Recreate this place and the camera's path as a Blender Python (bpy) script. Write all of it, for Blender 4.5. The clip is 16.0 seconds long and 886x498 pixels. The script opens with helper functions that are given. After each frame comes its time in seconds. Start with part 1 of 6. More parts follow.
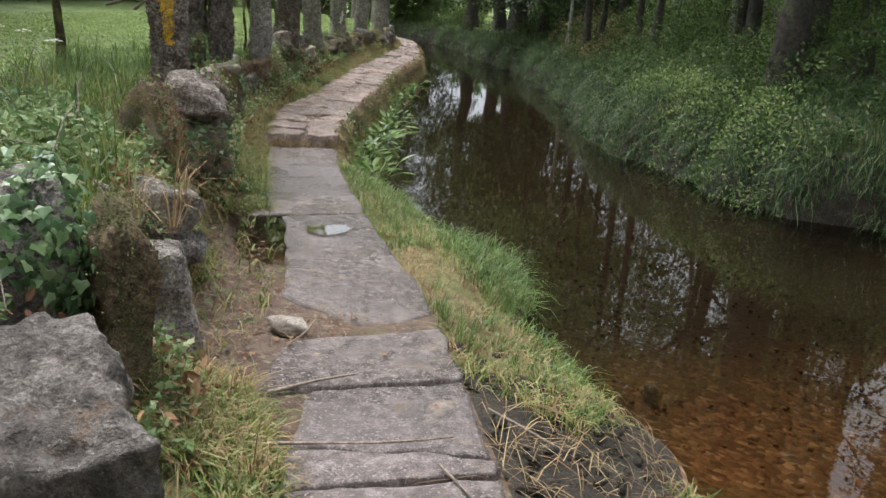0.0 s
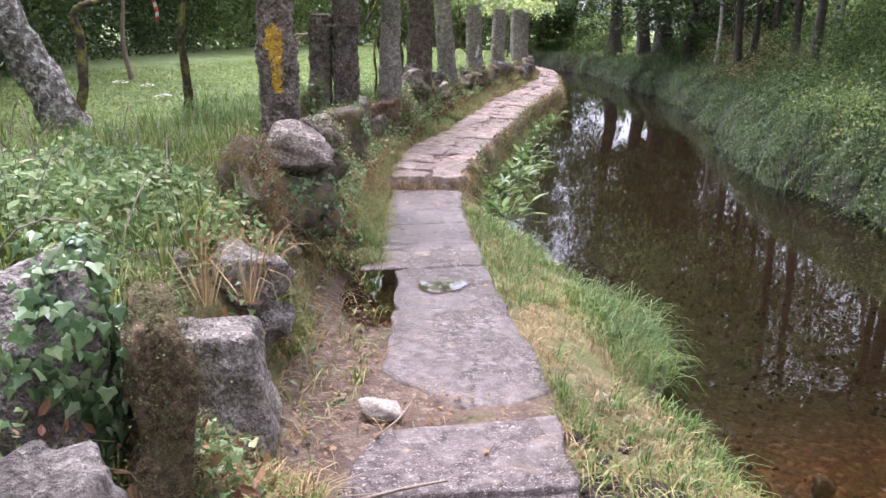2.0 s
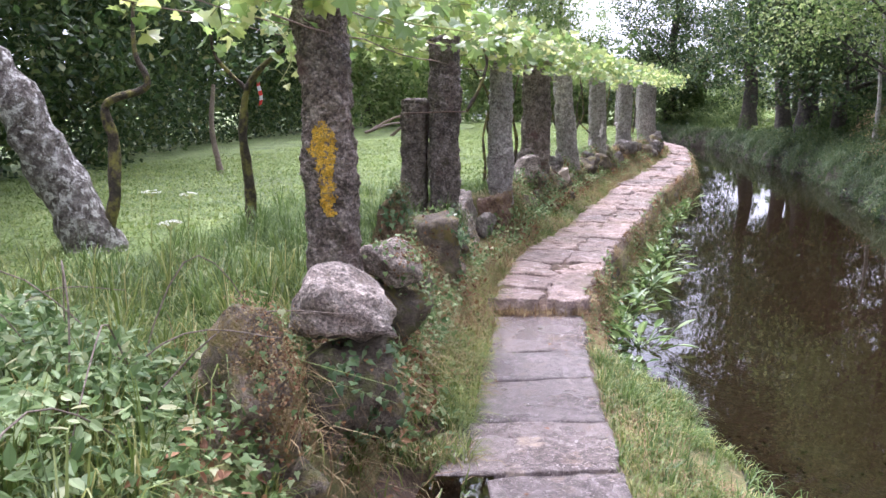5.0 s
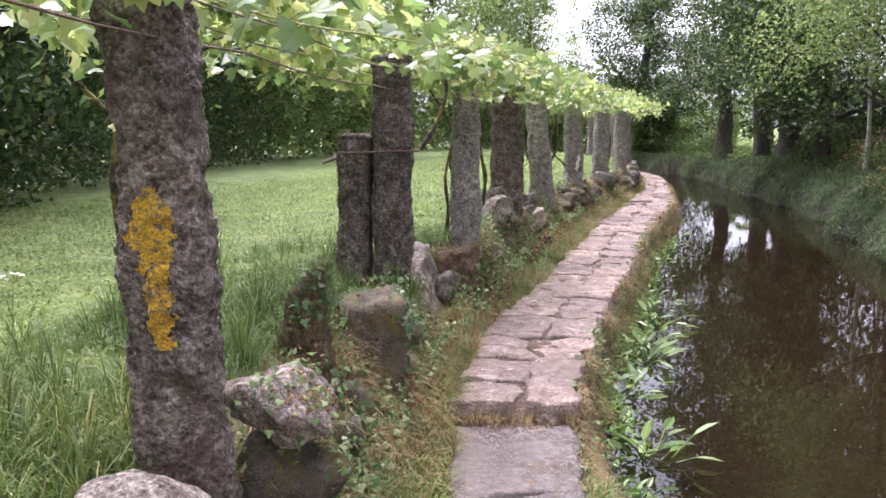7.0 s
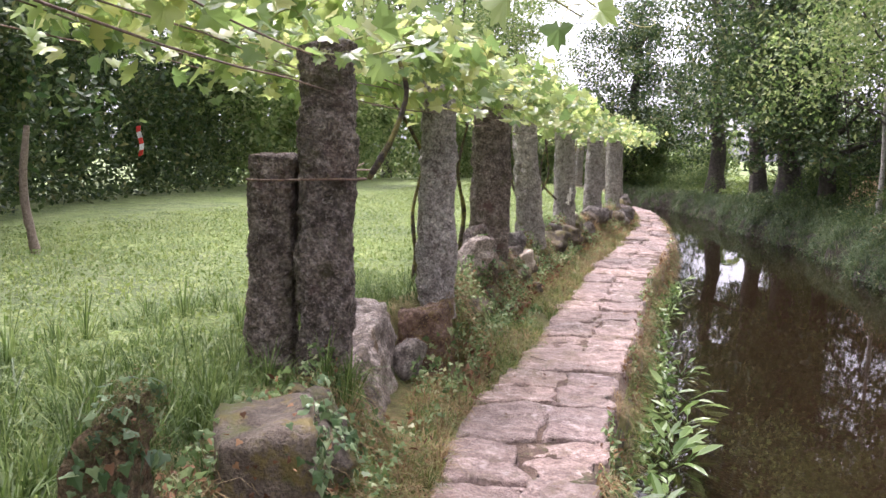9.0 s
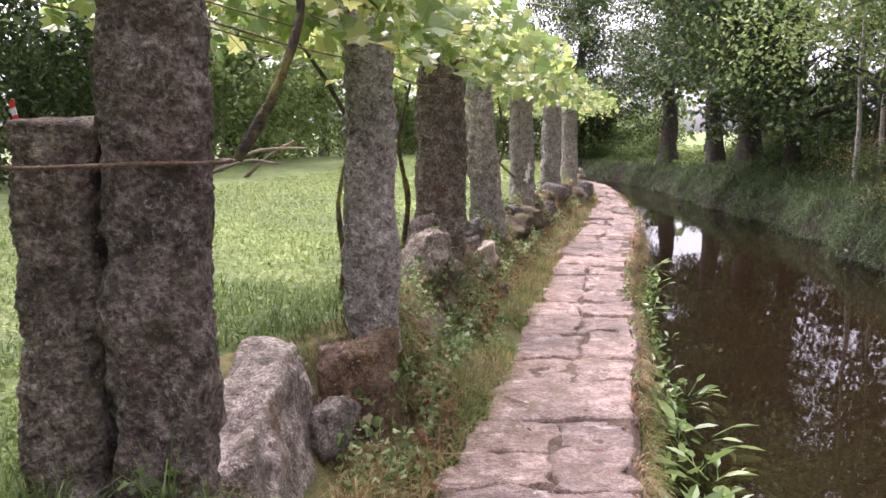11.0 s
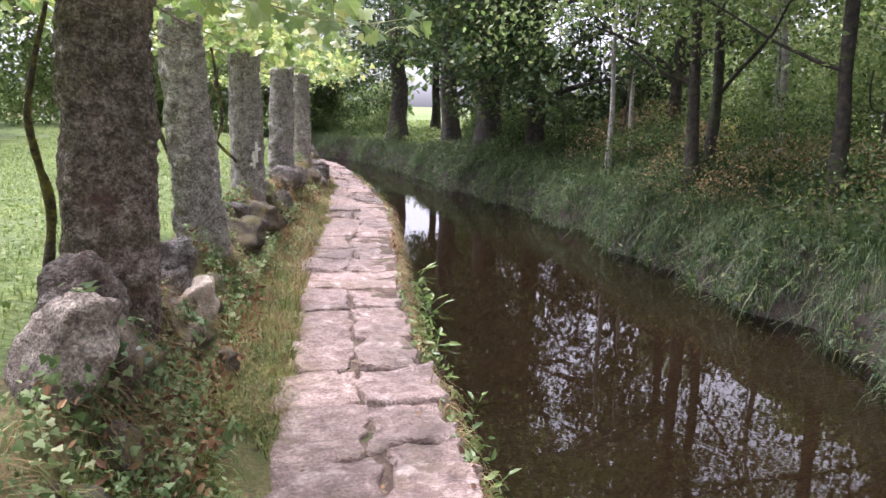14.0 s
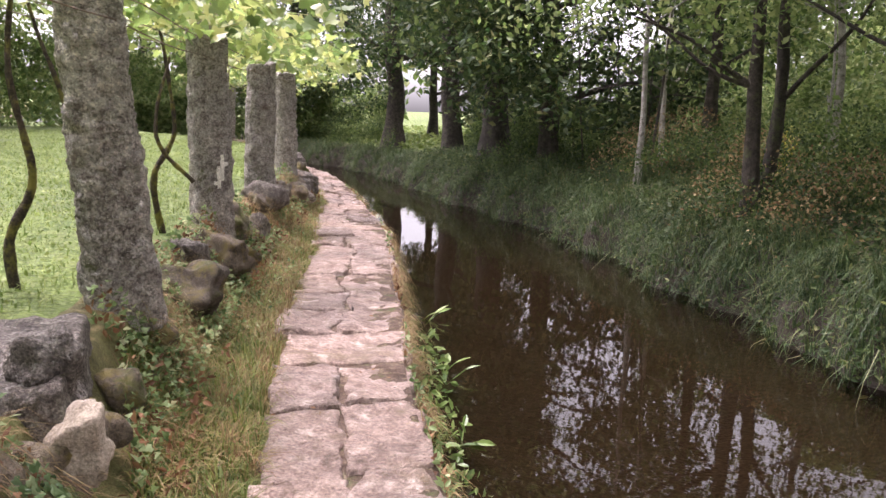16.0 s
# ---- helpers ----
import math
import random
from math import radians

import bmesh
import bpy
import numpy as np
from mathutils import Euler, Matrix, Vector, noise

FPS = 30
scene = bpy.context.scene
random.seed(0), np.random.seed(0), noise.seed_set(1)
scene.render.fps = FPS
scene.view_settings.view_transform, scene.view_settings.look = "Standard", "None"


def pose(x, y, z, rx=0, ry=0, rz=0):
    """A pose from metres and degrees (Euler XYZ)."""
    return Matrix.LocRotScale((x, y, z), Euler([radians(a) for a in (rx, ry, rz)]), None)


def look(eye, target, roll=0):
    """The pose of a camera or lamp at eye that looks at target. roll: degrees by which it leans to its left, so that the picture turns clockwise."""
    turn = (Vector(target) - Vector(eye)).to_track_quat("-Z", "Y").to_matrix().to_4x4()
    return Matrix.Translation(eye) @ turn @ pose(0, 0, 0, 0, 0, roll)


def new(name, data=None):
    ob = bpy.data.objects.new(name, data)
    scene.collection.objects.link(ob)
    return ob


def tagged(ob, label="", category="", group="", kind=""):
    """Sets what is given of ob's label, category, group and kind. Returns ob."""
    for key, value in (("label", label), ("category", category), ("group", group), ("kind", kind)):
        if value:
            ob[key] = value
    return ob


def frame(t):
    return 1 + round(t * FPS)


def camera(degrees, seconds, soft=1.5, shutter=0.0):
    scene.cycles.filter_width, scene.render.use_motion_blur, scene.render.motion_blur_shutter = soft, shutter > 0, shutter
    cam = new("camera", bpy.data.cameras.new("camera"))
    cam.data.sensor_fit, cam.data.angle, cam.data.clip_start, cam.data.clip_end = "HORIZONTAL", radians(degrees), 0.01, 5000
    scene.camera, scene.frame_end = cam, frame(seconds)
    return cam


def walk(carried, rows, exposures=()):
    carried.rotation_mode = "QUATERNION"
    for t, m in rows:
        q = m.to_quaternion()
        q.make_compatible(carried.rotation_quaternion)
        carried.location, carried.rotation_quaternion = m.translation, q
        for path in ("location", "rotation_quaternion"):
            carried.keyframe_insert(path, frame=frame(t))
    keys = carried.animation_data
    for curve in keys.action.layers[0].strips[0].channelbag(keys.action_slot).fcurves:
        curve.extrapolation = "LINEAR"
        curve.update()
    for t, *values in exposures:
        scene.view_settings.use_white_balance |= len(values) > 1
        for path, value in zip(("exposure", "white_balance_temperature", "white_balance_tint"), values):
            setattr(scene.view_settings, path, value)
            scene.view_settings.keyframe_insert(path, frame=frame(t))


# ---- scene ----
cam = camera(55.2, 16.0)
PATH = [
    (0, (-0.43, -2.737, 1.385), (0.137, -0.9, 0.831), 4.5),
    (0.5, (-0.335, -2.694, 1.38), (0.092, -0.816, 0.842), 3.9),
    (1, (-0.272, -2.618, 1.373), (0.087, -0.723, 0.843), 2.8),
    (1.5, (-0.213, -2.447, 1.373), (0.076, -0.54, 0.843), 1.8),
    (2, (-0.151, -2.232, 1.407), (0.077, -0.31, 0.903), 0.9),
    (2.5, (-0.023, -2.003, 1.453), (0.134, -0.063, 0.994), 0.6),
    (3, (0.051, -1.763, 1.486), (0.118, 0.188, 1.05), -0.3),
    (3.5, (0.035, -1.451, 1.52), (0.038, 0.499, 1.076), -1.8),
    (3.7, (0.029, -1.333, 1.519), (0.01, 0.618, 1.08), -1.8),
    (5.8, (0.076, 0.185, 1.474), (0.026, 2.165, 1.192), -0.0),
    (6, (0.074, 0.36, 1.465), (0.043, 2.341, 1.19), -0.6),
    (6.5, (0.085, 0.778, 1.531), (0.113, 2.757, 1.247), -0.8),
    (7, (0.17, 1.191, 1.585), (0.19, 3.171, 1.299), -0.1),
    (7.5, (0.18, 1.629, 1.568), (0.232, 3.61, 1.294), 0.4),
    (8, (0.202, 2.058, 1.551), (0.264, 4.041, 1.302), 1.1),
    (8.2, (0.229, 2.231, 1.541), (0.269, 4.217, 1.308), 1.0),
    (10.3, (0.374, 4.126, 1.535), (0.513, 6.109, 1.322), 0.6),
    (10.5, (0.369, 4.278, 1.521), (0.518, 6.261, 1.304), 0.4),
    (11, (0.415, 4.79, 1.494), (0.607, 6.762, 1.222), -0.2),
    (11.5, (0.462, 5.265, 1.467), (0.806, 7.213, 1.174), 0.1),
    (12, (0.538, 5.728, 1.486), (1.013, 7.65, 1.203), 1.2),
    (12.5, (0.63, 6.14, 1.492), (1.144, 8.053, 1.219), 1.0),
    (13, (0.71, 6.63, 1.5), (1.332, 8.502, 1.172), 0.8),
    (13.5, (0.804, 7.111, 1.484), (1.552, 8.93, 1.122), 0.8),
    (14, (0.853, 7.63, 1.473), (1.676, 9.423, 1.144), 1.5),
    (14.5, (0.936, 8.122, 1.478), (1.696, 9.957, 1.244), 2.3),
    (15, (1.054, 8.567, 1.501), (1.71, 10.446, 1.31), 1.5),
    (15.5, (1.238, 9.045, 1.499), (2.008, 10.873, 1.241), 1.0),
    (16, (1.478, 9.524, 1.468), (2.319, 11.311, 1.151), 2.0),
]
EXPOSURES = [(0, 1.3, 6000, 9), (0.6, 1.6, 5900, 14), (1.5, 1.9, 5800, 23), (3.5, 2.25, 5450, 27), (6.5, 2.05, 5800, 27), (8, 2.1, 5950, 27), (11, 2.05, 6150, 32), (13, 1.95, 5900, 29), (15, 2.1, 5850, 26), (16, 1.95, 6350, 29)]
SKY, SUN = 0.15, 1.3
walk(cam, [(t, look(*p)) for t, *p in PATH], EXPOSURES)

# ---- world, sun ----
world = bpy.data.worlds.new("overcast_sky")
scene.world = world
world.use_nodes = True
wn = world.node_tree.nodes
wl_ = world.node_tree.links
sky = wn.new("ShaderNodeTexSky")
sky.sky_type = "NISHITA"
sky.sun_disc = False
sky.sun_elevation, sky.sun_rotation = radians(67), radians(-29)
sky.dust_density, sky.air_density = 4.0, 1.0
hs = wn.new("ShaderNodeHueSaturation")
hs.inputs["Saturation"].default_value = 0.07
wl_.new(sky.outputs[0], hs.inputs["Color"])
wl_.new(hs.outputs[0], wn["Background"].inputs["Color"])
wn["Background"].inputs["Strength"].default_value = SKY
sun_data = bpy.data.lights.new("sun", "SUN")
sun_data.energy, sun_data.angle, sun_data.color = SUN, radians(24), (1.0, 0.95, 0.86)
sun = new("sun", sun_data)
sun.matrix_world = look((0, 0, 30), (2.2, -4.0, 30 - 11.0))

rng = np.random.default_rng(7)


# ---- materials ----
def nodes_of(name):
    m = bpy.data.materials.new(name)
    m.use_nodes = True
    return m, m.node_tree.nodes, m.node_tree.links, m.node_tree.nodes["Principled BSDF"]


def ramp_of(n, stops):
    r = n.new("ShaderNodeValToRGB")
    while len(r.color_ramp.elements) < len(stops):
        r.color_ramp.elements.new(0.5)
    for e, (p, c) in zip(r.color_ramp.elements, stops):
        e.position, e.color = p, (*c, 1)
    return r


def noise_of(n, l, scale, detail=6, rough=0.6, coord=None, kind="ShaderNodeTexNoise"):
    t = n.new(kind)
    t.inputs["Scale"].default_value = scale
    if kind == "ShaderNodeTexNoise":
        t.inputs["Detail"].default_value = detail
        t.inputs["Roughness"].default_value = rough
    if coord:
        l.new(coord, t.inputs["Vector"])
    return t


def mixed(n, l, fac, a, b, mode="MIX"):
    m = n.new("ShaderNodeMix")
    m.data_type, m.blend_type = "RGBA", mode
    for sock, v in ((m.inputs[0], fac), (m.inputs[6], a), (m.inputs[7], b)):
        if isinstance(v, (int, float)):
            sock.default_value = v
        elif isinstance(v, tuple):
            sock.default_value = (*v, 1)
        else:
            l.new(v, sock)
    return m.outputs[2]


def surface(name, stops, scale, spots=None, spot_scale=20, spot_at=(0.55, 0.68), rough=(0.7, 0.95), bump=0.5, depth=0.01, vary=0.25, big=1.2, moss=None, fine=90, grain=0):
    """Stone, soil or bark: three scales of noise, spots of lichen or stain, optional moss, and a fine relief."""
    m, n, l, p = nodes_of(name)
    geo = n.new("ShaderNodeNewGeometry")
    co = geo.outputs["Position"]
    a = noise_of(n, l, scale, 8, 0.65, co)
    r = ramp_of(n, stops)
    l.new(a.outputs["Fac"], r.inputs[0])
    col = r.outputs[0]
    g = noise_of(n, l, fine, 3, 0.7, co)
    gr = ramp_of(n, [(0.32, (0.42, 0.42, 0.42)), (0.68, (1.5, 1.5, 1.5))])
    l.new(g.outputs["Fac"], gr.inputs[0])
    col = mixed(n, l, 0.8, col, gr.outputs[0], "MULTIPLY")
    if grain:
        vor = noise_of(n, l, grain, coord=co, kind="ShaderNodeTexVoronoi")
        sep = n.new("ShaderNodeSeparateColor")
        l.new(vor.outputs["Color"], sep.inputs[0])
        vr = ramp_of(n, [(0.0, (0.45, 0.44, 0.44)), (0.5, (1.0, 1.0, 1.0)), (1.0, (1.6, 1.58, 1.55))])
        l.new(sep.outputs[0], vr.inputs[0])
        col = mixed(n, l, 0.75, col, vr.outputs[0], "MULTIPLY")
    b = noise_of(n, l, big, 4, 0.55, co)
    br = ramp_of(n, [(0.3, (1 - vary,) * 3), (0.7, (1 + vary,) * 3)])
    l.new(b.outputs["Fac"], br.inputs[0])
    col = mixed(n, l, 1.0, col, br.outputs[0], "MULTIPLY")
    for k, (sc, at, c) in enumerate(([(spot_scale, spot_at, spots)] if spots else []) + (moss or [])):
        s = noise_of(n, l, sc, 5, 0.7, co)
        sr = ramp_of(n, [(at[0], (0, 0, 0)), (at[1], (1, 1, 1))])
        l.new(s.outputs["Fac"], sr.inputs[0])
        col = mixed(n, l, sr.outputs[0], col, c)
    oi = n.new("ShaderNodeObjectInfo")
    orr = ramp_of(n, [(0.0, (0.85, 0.85, 0.87)), (1.0, (1.15, 1.12, 1.1))])
    l.new(oi.outputs["Random"], orr.inputs[0])
    col = mixed(n, l, 1.0, col, orr.outputs[0], "MULTIPLY")
    l.new(col, p.inputs["Base Color"])
    rr = n.new("ShaderNodeMapRange")
    rr.inputs["To Min"].default_value, rr.inputs["To Max"].default_value = rough
    rr.inputs["From Min"].default_value, rr.inputs["From Max"].default_value = 0.35, 0.65
    l.new(b.outputs["Fac"], rr.inputs["Value"])
    l.new(rr.outputs[0], p.inputs["Roughness"])
    add = n.new("ShaderNodeMath")
    add.operation = "ADD"
    l.new(a.outputs["Fac"], add.inputs[0])
    l.new(g.outputs["Fac"], add.inputs[1])
    height = add.outputs[0]
    if grain:
        more = n.new("ShaderNodeMath")
        more.operation = "ADD"
        l.new(height, more.inputs[0])
        l.new(sep.outputs[1], more.inputs[1])
        height = more.outputs[0]
    bp = n.new("ShaderNodeBump")
    bp.inputs["Strength"].default_value, bp.inputs["Distance"].default_value = bump, depth
    l.new(height, bp.inputs["Height"])
    l.new(bp.outputs[0], p.inputs["Normal"])
    p.inputs["Specular IOR Level"].default_value = 0.35
    return m


def leafy(name, stops, translucent=0.35, rough=0.5, gloss=0.35):
    """Leaves and blades: each its own shade, light shines through."""
    m, n, l, p = nodes_of(name)
    geo = n.new("ShaderNodeNewGeometry")
    r = ramp_of(n, stops)
    oi = n.new("ShaderNodeObjectInfo")
    mix_random = n.new("ShaderNodeMath")
    mix_random.operation = "ADD"
    l.new(geo.outputs["Random Per Island"], mix_random.inputs[0])
    l.new(oi.outputs["Random"], mix_random.inputs[1])
    fract = n.new("ShaderNodeMath")
    fract.operation = "FRACT"
    l.new(mix_random.outputs[0], fract.inputs[0])
    l.new(fract.outputs[0], r.inputs[0])
    a = noise_of(n, l, 1.6, 3, 0.5, geo.outputs["Position"])
    ar = ramp_of(n, [(0.3, (0.7, 0.74, 0.7)), (0.7, (1.25, 1.2, 1.2))])
    l.new(a.outputs["Fac"], ar.inputs[0])
    col = mixed(n, l, 1.0, r.outputs[0], ar.outputs[0], "MULTIPLY")
    l.new(col, p.inputs["Base Color"])
    p.inputs["Roughness"].default_value = rough
    p.inputs["Specular IOR Level"].default_value = gloss
    tr = n.new("ShaderNodeBsdfTranslucent")
    hue = n.new("ShaderNodeHueSaturation")
    hue.inputs["Saturation"].default_value, hue.inputs["Value"].default_value = 1.0, 1.5
    l.new(col, hue.inputs["Color"])
    l.new(hue.outputs[0], tr.inputs["Color"])
    mx = n.new("ShaderNodeMixShader")
    mx.inputs[0].default_value = translucent
    l.new(p.outputs[0], mx.inputs[1])
    l.new(tr.outputs[0], mx.inputs[2])
    l.new(mx.outputs[0], n["Material Output"].inputs[0])
    return m


def watery(name, tint, ripple=0.06, rscale=5.0, ior=1.36):
    m, n, l, p = nodes_of(name)
    n.remove(p)
    co = n.new("ShaderNodeNewGeometry").outputs["Position"]
    mp = n.new("ShaderNodeMapping")
    mp.inputs["Scale"].default_value = (1.0, 0.55, 1.0)
    l.new(co, mp.inputs["Vector"])
    a = noise_of(n, l, rscale, 3, 0.5, mp.outputs[0])
    bp = n.new("ShaderNodeBump")
    bp.inputs["Strength"].default_value, bp.inputs["Distance"].default_value = ripple, 0.02
    l.new(a.outputs["Fac"], bp.inputs["Height"])
    fr = n.new("ShaderNodeFresnel")
    fr.inputs["IOR"].default_value = ior
    l.new(bp.outputs[0], fr.inputs["Normal"])
    gl = n.new("ShaderNodeBsdfGlossy")
    gl.inputs["Roughness"].default_value = 0.015
    l.new(bp.outputs[0], gl.inputs["Normal"])
    tp = n.new("ShaderNodeBsdfTransparent")
    tp.inputs["Color"].default_value = (*tint, 1)
    mx = n.new("ShaderNodeMixShader")
    l.new(fr.outputs[0], mx.inputs[0])
    l.new(tp.outputs[0], mx.inputs[1])
    l.new(gl.outputs[0], mx.inputs[2])
    l.new(mx.outputs[0], n["Material Output"].inputs[0])
    return m


M_SLAB = surface("worn_pink_granite", [(0.32, (0.15, 0.104, 0.088)), (0.5, (0.31, 0.228, 0.196)), (0.68, (0.47, 0.368, 0.325))], 9, spots=(0.17, 0.135, 0.095), spot_scale=6, spot_at=(0.56, 0.72), rough=(0.36, 0.8), bump=1.0, depth=0.03, vary=0.35, fine=55, moss=[(2.2, (0.54, 0.7), (0.19, 0.145, 0.09)), (16, (0.55, 0.66), (0.22, 0.16, 0.14)), (5, (0.58, 0.7), (0.6, 0.5, 0.46))])
M_WET = surface("damp_grey_granite", [(0.34, (0.075, 0.06, 0.056)), (0.5, (0.145, 0.117, 0.109)), (0.66, (0.25, 0.213, 0.2))], 20, spots=(0.36, 0.29, 0.225), spot_scale=3.4, spot_at=(0.6, 0.74), rough=(0.12, 0.48), bump=0.8, depth=0.014, fine=140, vary=0.35, moss=[(2.1, (0.54, 0.66), (0.12, 0.1, 0.09)), (5, (0.58, 0.7), (0.15, 0.11, 0.08)), (70, (0.57, 0.63), (0.36, 0.315, 0.295))])
M_POST = surface("lichened_granite_post", [(0.36, (0.17, 0.145, 0.132)), (0.5, (0.345, 0.31, 0.29)), (0.64, (0.53, 0.5, 0.475))], 15, spots=(0.42, 0.4, 0.37), spot_scale=34, spot_at=(0.53, 0.62), bump=1.0, depth=0.035, vary=0.35, big=2.2, fine=45, grain=95, moss=[(62, (0.56, 0.64), (0.5, 0.48, 0.46)), (3.0, (0.6, 0.74), (0.13, 0.085, 0.07)), (7.0, (0.62, 0.74), (0.11, 0.12, 0.05))])
M_POST_DARK = surface("dark_mossy_granite_post", [(0.36, (0.085, 0.066, 0.055)), (0.5, (0.175, 0.141, 0.122)), (0.64, (0.29, 0.248, 0.224))], 15, spots=(0.33, 0.3, 0.28), spot_scale=60, spot_at=(0.58, 0.66), bump=1.0, depth=0.035, vary=0.35, big=2.2, fine=45, grain=95, moss=[(4, (0.55, 0.7), (0.09, 0.085, 0.04)), (2.5, (0.58, 0.7), (0.13, 0.075, 0.065))])
M_ROCK = surface("weathered_granite_rock", [(0.36, (0.13, 0.11, 0.097)), (0.5, (0.225, 0.197, 0.176)), (0.64, (0.34, 0.308, 0.28))], 10, spots=(0.46, 0.435, 0.4), spot_scale=22, spot_at=(0.58, 0.68), bump=1.0, depth=0.035, vary=0.3, big=3, fine=50, grain=120, moss=[(9, (0.58, 0.68), (0.13, 0.11, 0.1)), (4.5, (0.6, 0.72), (0.14, 0.12, 0.055))])
M_PALE = surface("pale_stone", [(0.3, (0.24, 0.195, 0.155)), (0.7, (0.44, 0.385, 0.325))], 14, bump=0.6, depth=0.01)
M_ROCK_BROWN = surface("brown_grey_granite", [(0.38, (0.075, 0.062, 0.052)), (0.5, (0.165, 0.142, 0.122)), (0.62, (0.29, 0.26, 0.235))], 12, spots=(0.36, 0.33, 0.3), spot_scale=16, spot_at=(0.6, 0.7), bump=0.9, depth=0.02, vary=0.3, big=3, fine=90, moss=[(7, (0.58, 0.68), (0.17, 0.11, 0.06)), (11, (0.6, 0.68), (0.08, 0.07, 0.06))])
M_MOSSROCK = surface("mossy_brown_rock", [(0.3, (0.07, 0.056, 0.042)), (0.5, (0.15, 0.12, 0.09)), (0.72, (0.27, 0.225, 0.18))], 11, spots=(0.2, 0.16, 0.06), spot_scale=7, spot_at=(0.5, 0.62), bump=0.9, depth=0.025, moss=[(5, (0.52, 0.66), (0.12, 0.13, 0.04))])
M_PALEROCK = surface("pale_pinkish_granite_rock", [(0.36, (0.17, 0.136, 0.116)), (0.5, (0.33, 0.276, 0.243)), (0.64, (0.5, 0.437, 0.392))], 9, spots=(0.16, 0.13, 0.1), spot_scale=26, spot_at=(0.6, 0.68), bump=1.0, depth=0.03, vary=0.3, big=3, fine=50, grain=120, moss=[(4, (0.58, 0.72), (0.2, 0.13, 0.07)), (2.2, (0.6, 0.75), (0.15, 0.13, 0.06))])
M_DARKROCK = surface("dark_weathered_boulder", [(0.36, (0.05, 0.042, 0.037)), (0.5, (0.11, 0.094, 0.083)), (0.64, (0.2, 0.178, 0.162))], 14, spots=(0.3, 0.28, 0.25), spot_scale=30, spot_at=(0.6, 0.68), bump=1.0, depth=0.025, vary=0.3, big=3, fine=90, moss=[(4, (0.58, 0.7), (0.14, 0.085, 0.045))])
M_DARKMOSS = surface("dark_brown_moss_on_stone", [(0.36, (0.08, 0.053, 0.03)), (0.5, (0.2, 0.138, 0.078)), (0.64, (0.32, 0.235, 0.145))], 34, spots=(0.3, 0.26, 0.17), spot_scale=70, spot_at=(0.58, 0.66), bump=1.0, depth=0.04, fine=120, moss=[(6, (0.55, 0.68), (0.11, 0.12, 0.045))])
M_STUMP = surface("reddish_mossed_rock", [(0.36, (0.1, 0.06, 0.045)), (0.5, (0.22, 0.14, 0.105)), (0.64, (0.36, 0.26, 0.21))], 12, spots=(0.22, 0.15, 0.05), spot_scale=8, spot_at=(0.54, 0.64), bump=1.0, depth=0.03, fine=80, moss=[(5, (0.54, 0.66), (0.2, 0.15, 0.045)), (14, (0.58, 0.66), (0.07, 0.05, 0.04))])
M_SOIL = surface("trodden_soil", [(0.3, (0.06, 0.037, 0.026)), (0.5, (0.12, 0.079, 0.058)), (0.72, (0.2, 0.145, 0.108))], 10, spots=(0.3, 0.24, 0.16), spot_scale=22, bump=1.0, depth=0.02, moss=[(4, (0.55, 0.68), (0.1, 0.12, 0.04))])
M_THATCH = surface("grass_thatch", [(0.3, (0.11, 0.1, 0.04)), (0.5, (0.2, 0.19, 0.075)), (0.72, (0.34, 0.29, 0.14))], 12, spots=(0.36, 0.28, 0.14), spot_scale=9, spot_at=(0.52, 0.66), bump=1.0, depth=0.03, fine=130, moss=[(3, (0.52, 0.66), (0.12, 0.15, 0.045))])
M_FIELD = surface("clover_meadow_ground", [(0.3, (0.07, 0.11, 0.028)), (0.5, (0.125, 0.175, 0.048)), (0.72, (0.2, 0.24, 0.085))], 3, spots=(0.24, 0.3, 0.13), spot_scale=14, spot_at=(0.55, 0.7), bump=1.0, depth=0.04, big=0.5, fine=30)
M_WOOD_FLOOR = surface("wood_floor_litter", [(0.3, (0.05, 0.045, 0.025)), (0.5, (0.09, 0.085, 0.04)), (0.72, (0.13, 0.13, 0.06))], 5, spots=(0.16, 0.11, 0.06), spot_scale=18, bump=1.0, depth=0.03)
M_MUD = surface("dark_wet_mud", [(0.3, (0.025, 0.02, 0.014)), (0.5, (0.045, 0.036, 0.026)), (0.72, (0.075, 0.06, 0.042))], 9, bump=1.0, depth=0.03)
M_BARK = surface("dark_bark", [(0.3, (0.028, 0.023, 0.018)), (0.5, (0.06, 0.051, 0.041)), (0.72, (0.12, 0.105, 0.086))], 12, spots=(0.1, 0.12, 0.05), spot_scale=5, bump=1.0, depth=0.03)
M_PALEBARK = surface("pale_bark", [(0.3, (0.2, 0.18, 0.15)), (0.5, (0.36, 0.34, 0.3)), (0.72, (0.5, 0.48, 0.44))], 12, spots=(0.1, 0.09, 0.07), spot_scale=9, bump=0.8, depth=0.015)
M_GREYBARK = surface("lichened_grey_bark", [(0.36, (0.05, 0.04, 0.034)), (0.5, (0.15, 0.13, 0.115)), (0.64, (0.36, 0.34, 0.32))], 14, spots=(0.55, 0.54, 0.51), spot_scale=16, spot_at=(0.52, 0.6), bump=1.0, depth=0.04, fine=40)
M_MOSSBARK = surface("mossy_vine_bark", [(0.3, (0.03, 0.023, 0.017)), (0.5, (0.065, 0.05, 0.036)), (0.72, (0.13, 0.1, 0.07))], 22, spots=(0.22, 0.2, 0.05), spot_scale=7, spot_at=(0.48, 0.62), bump=1.0, depth=0.012)
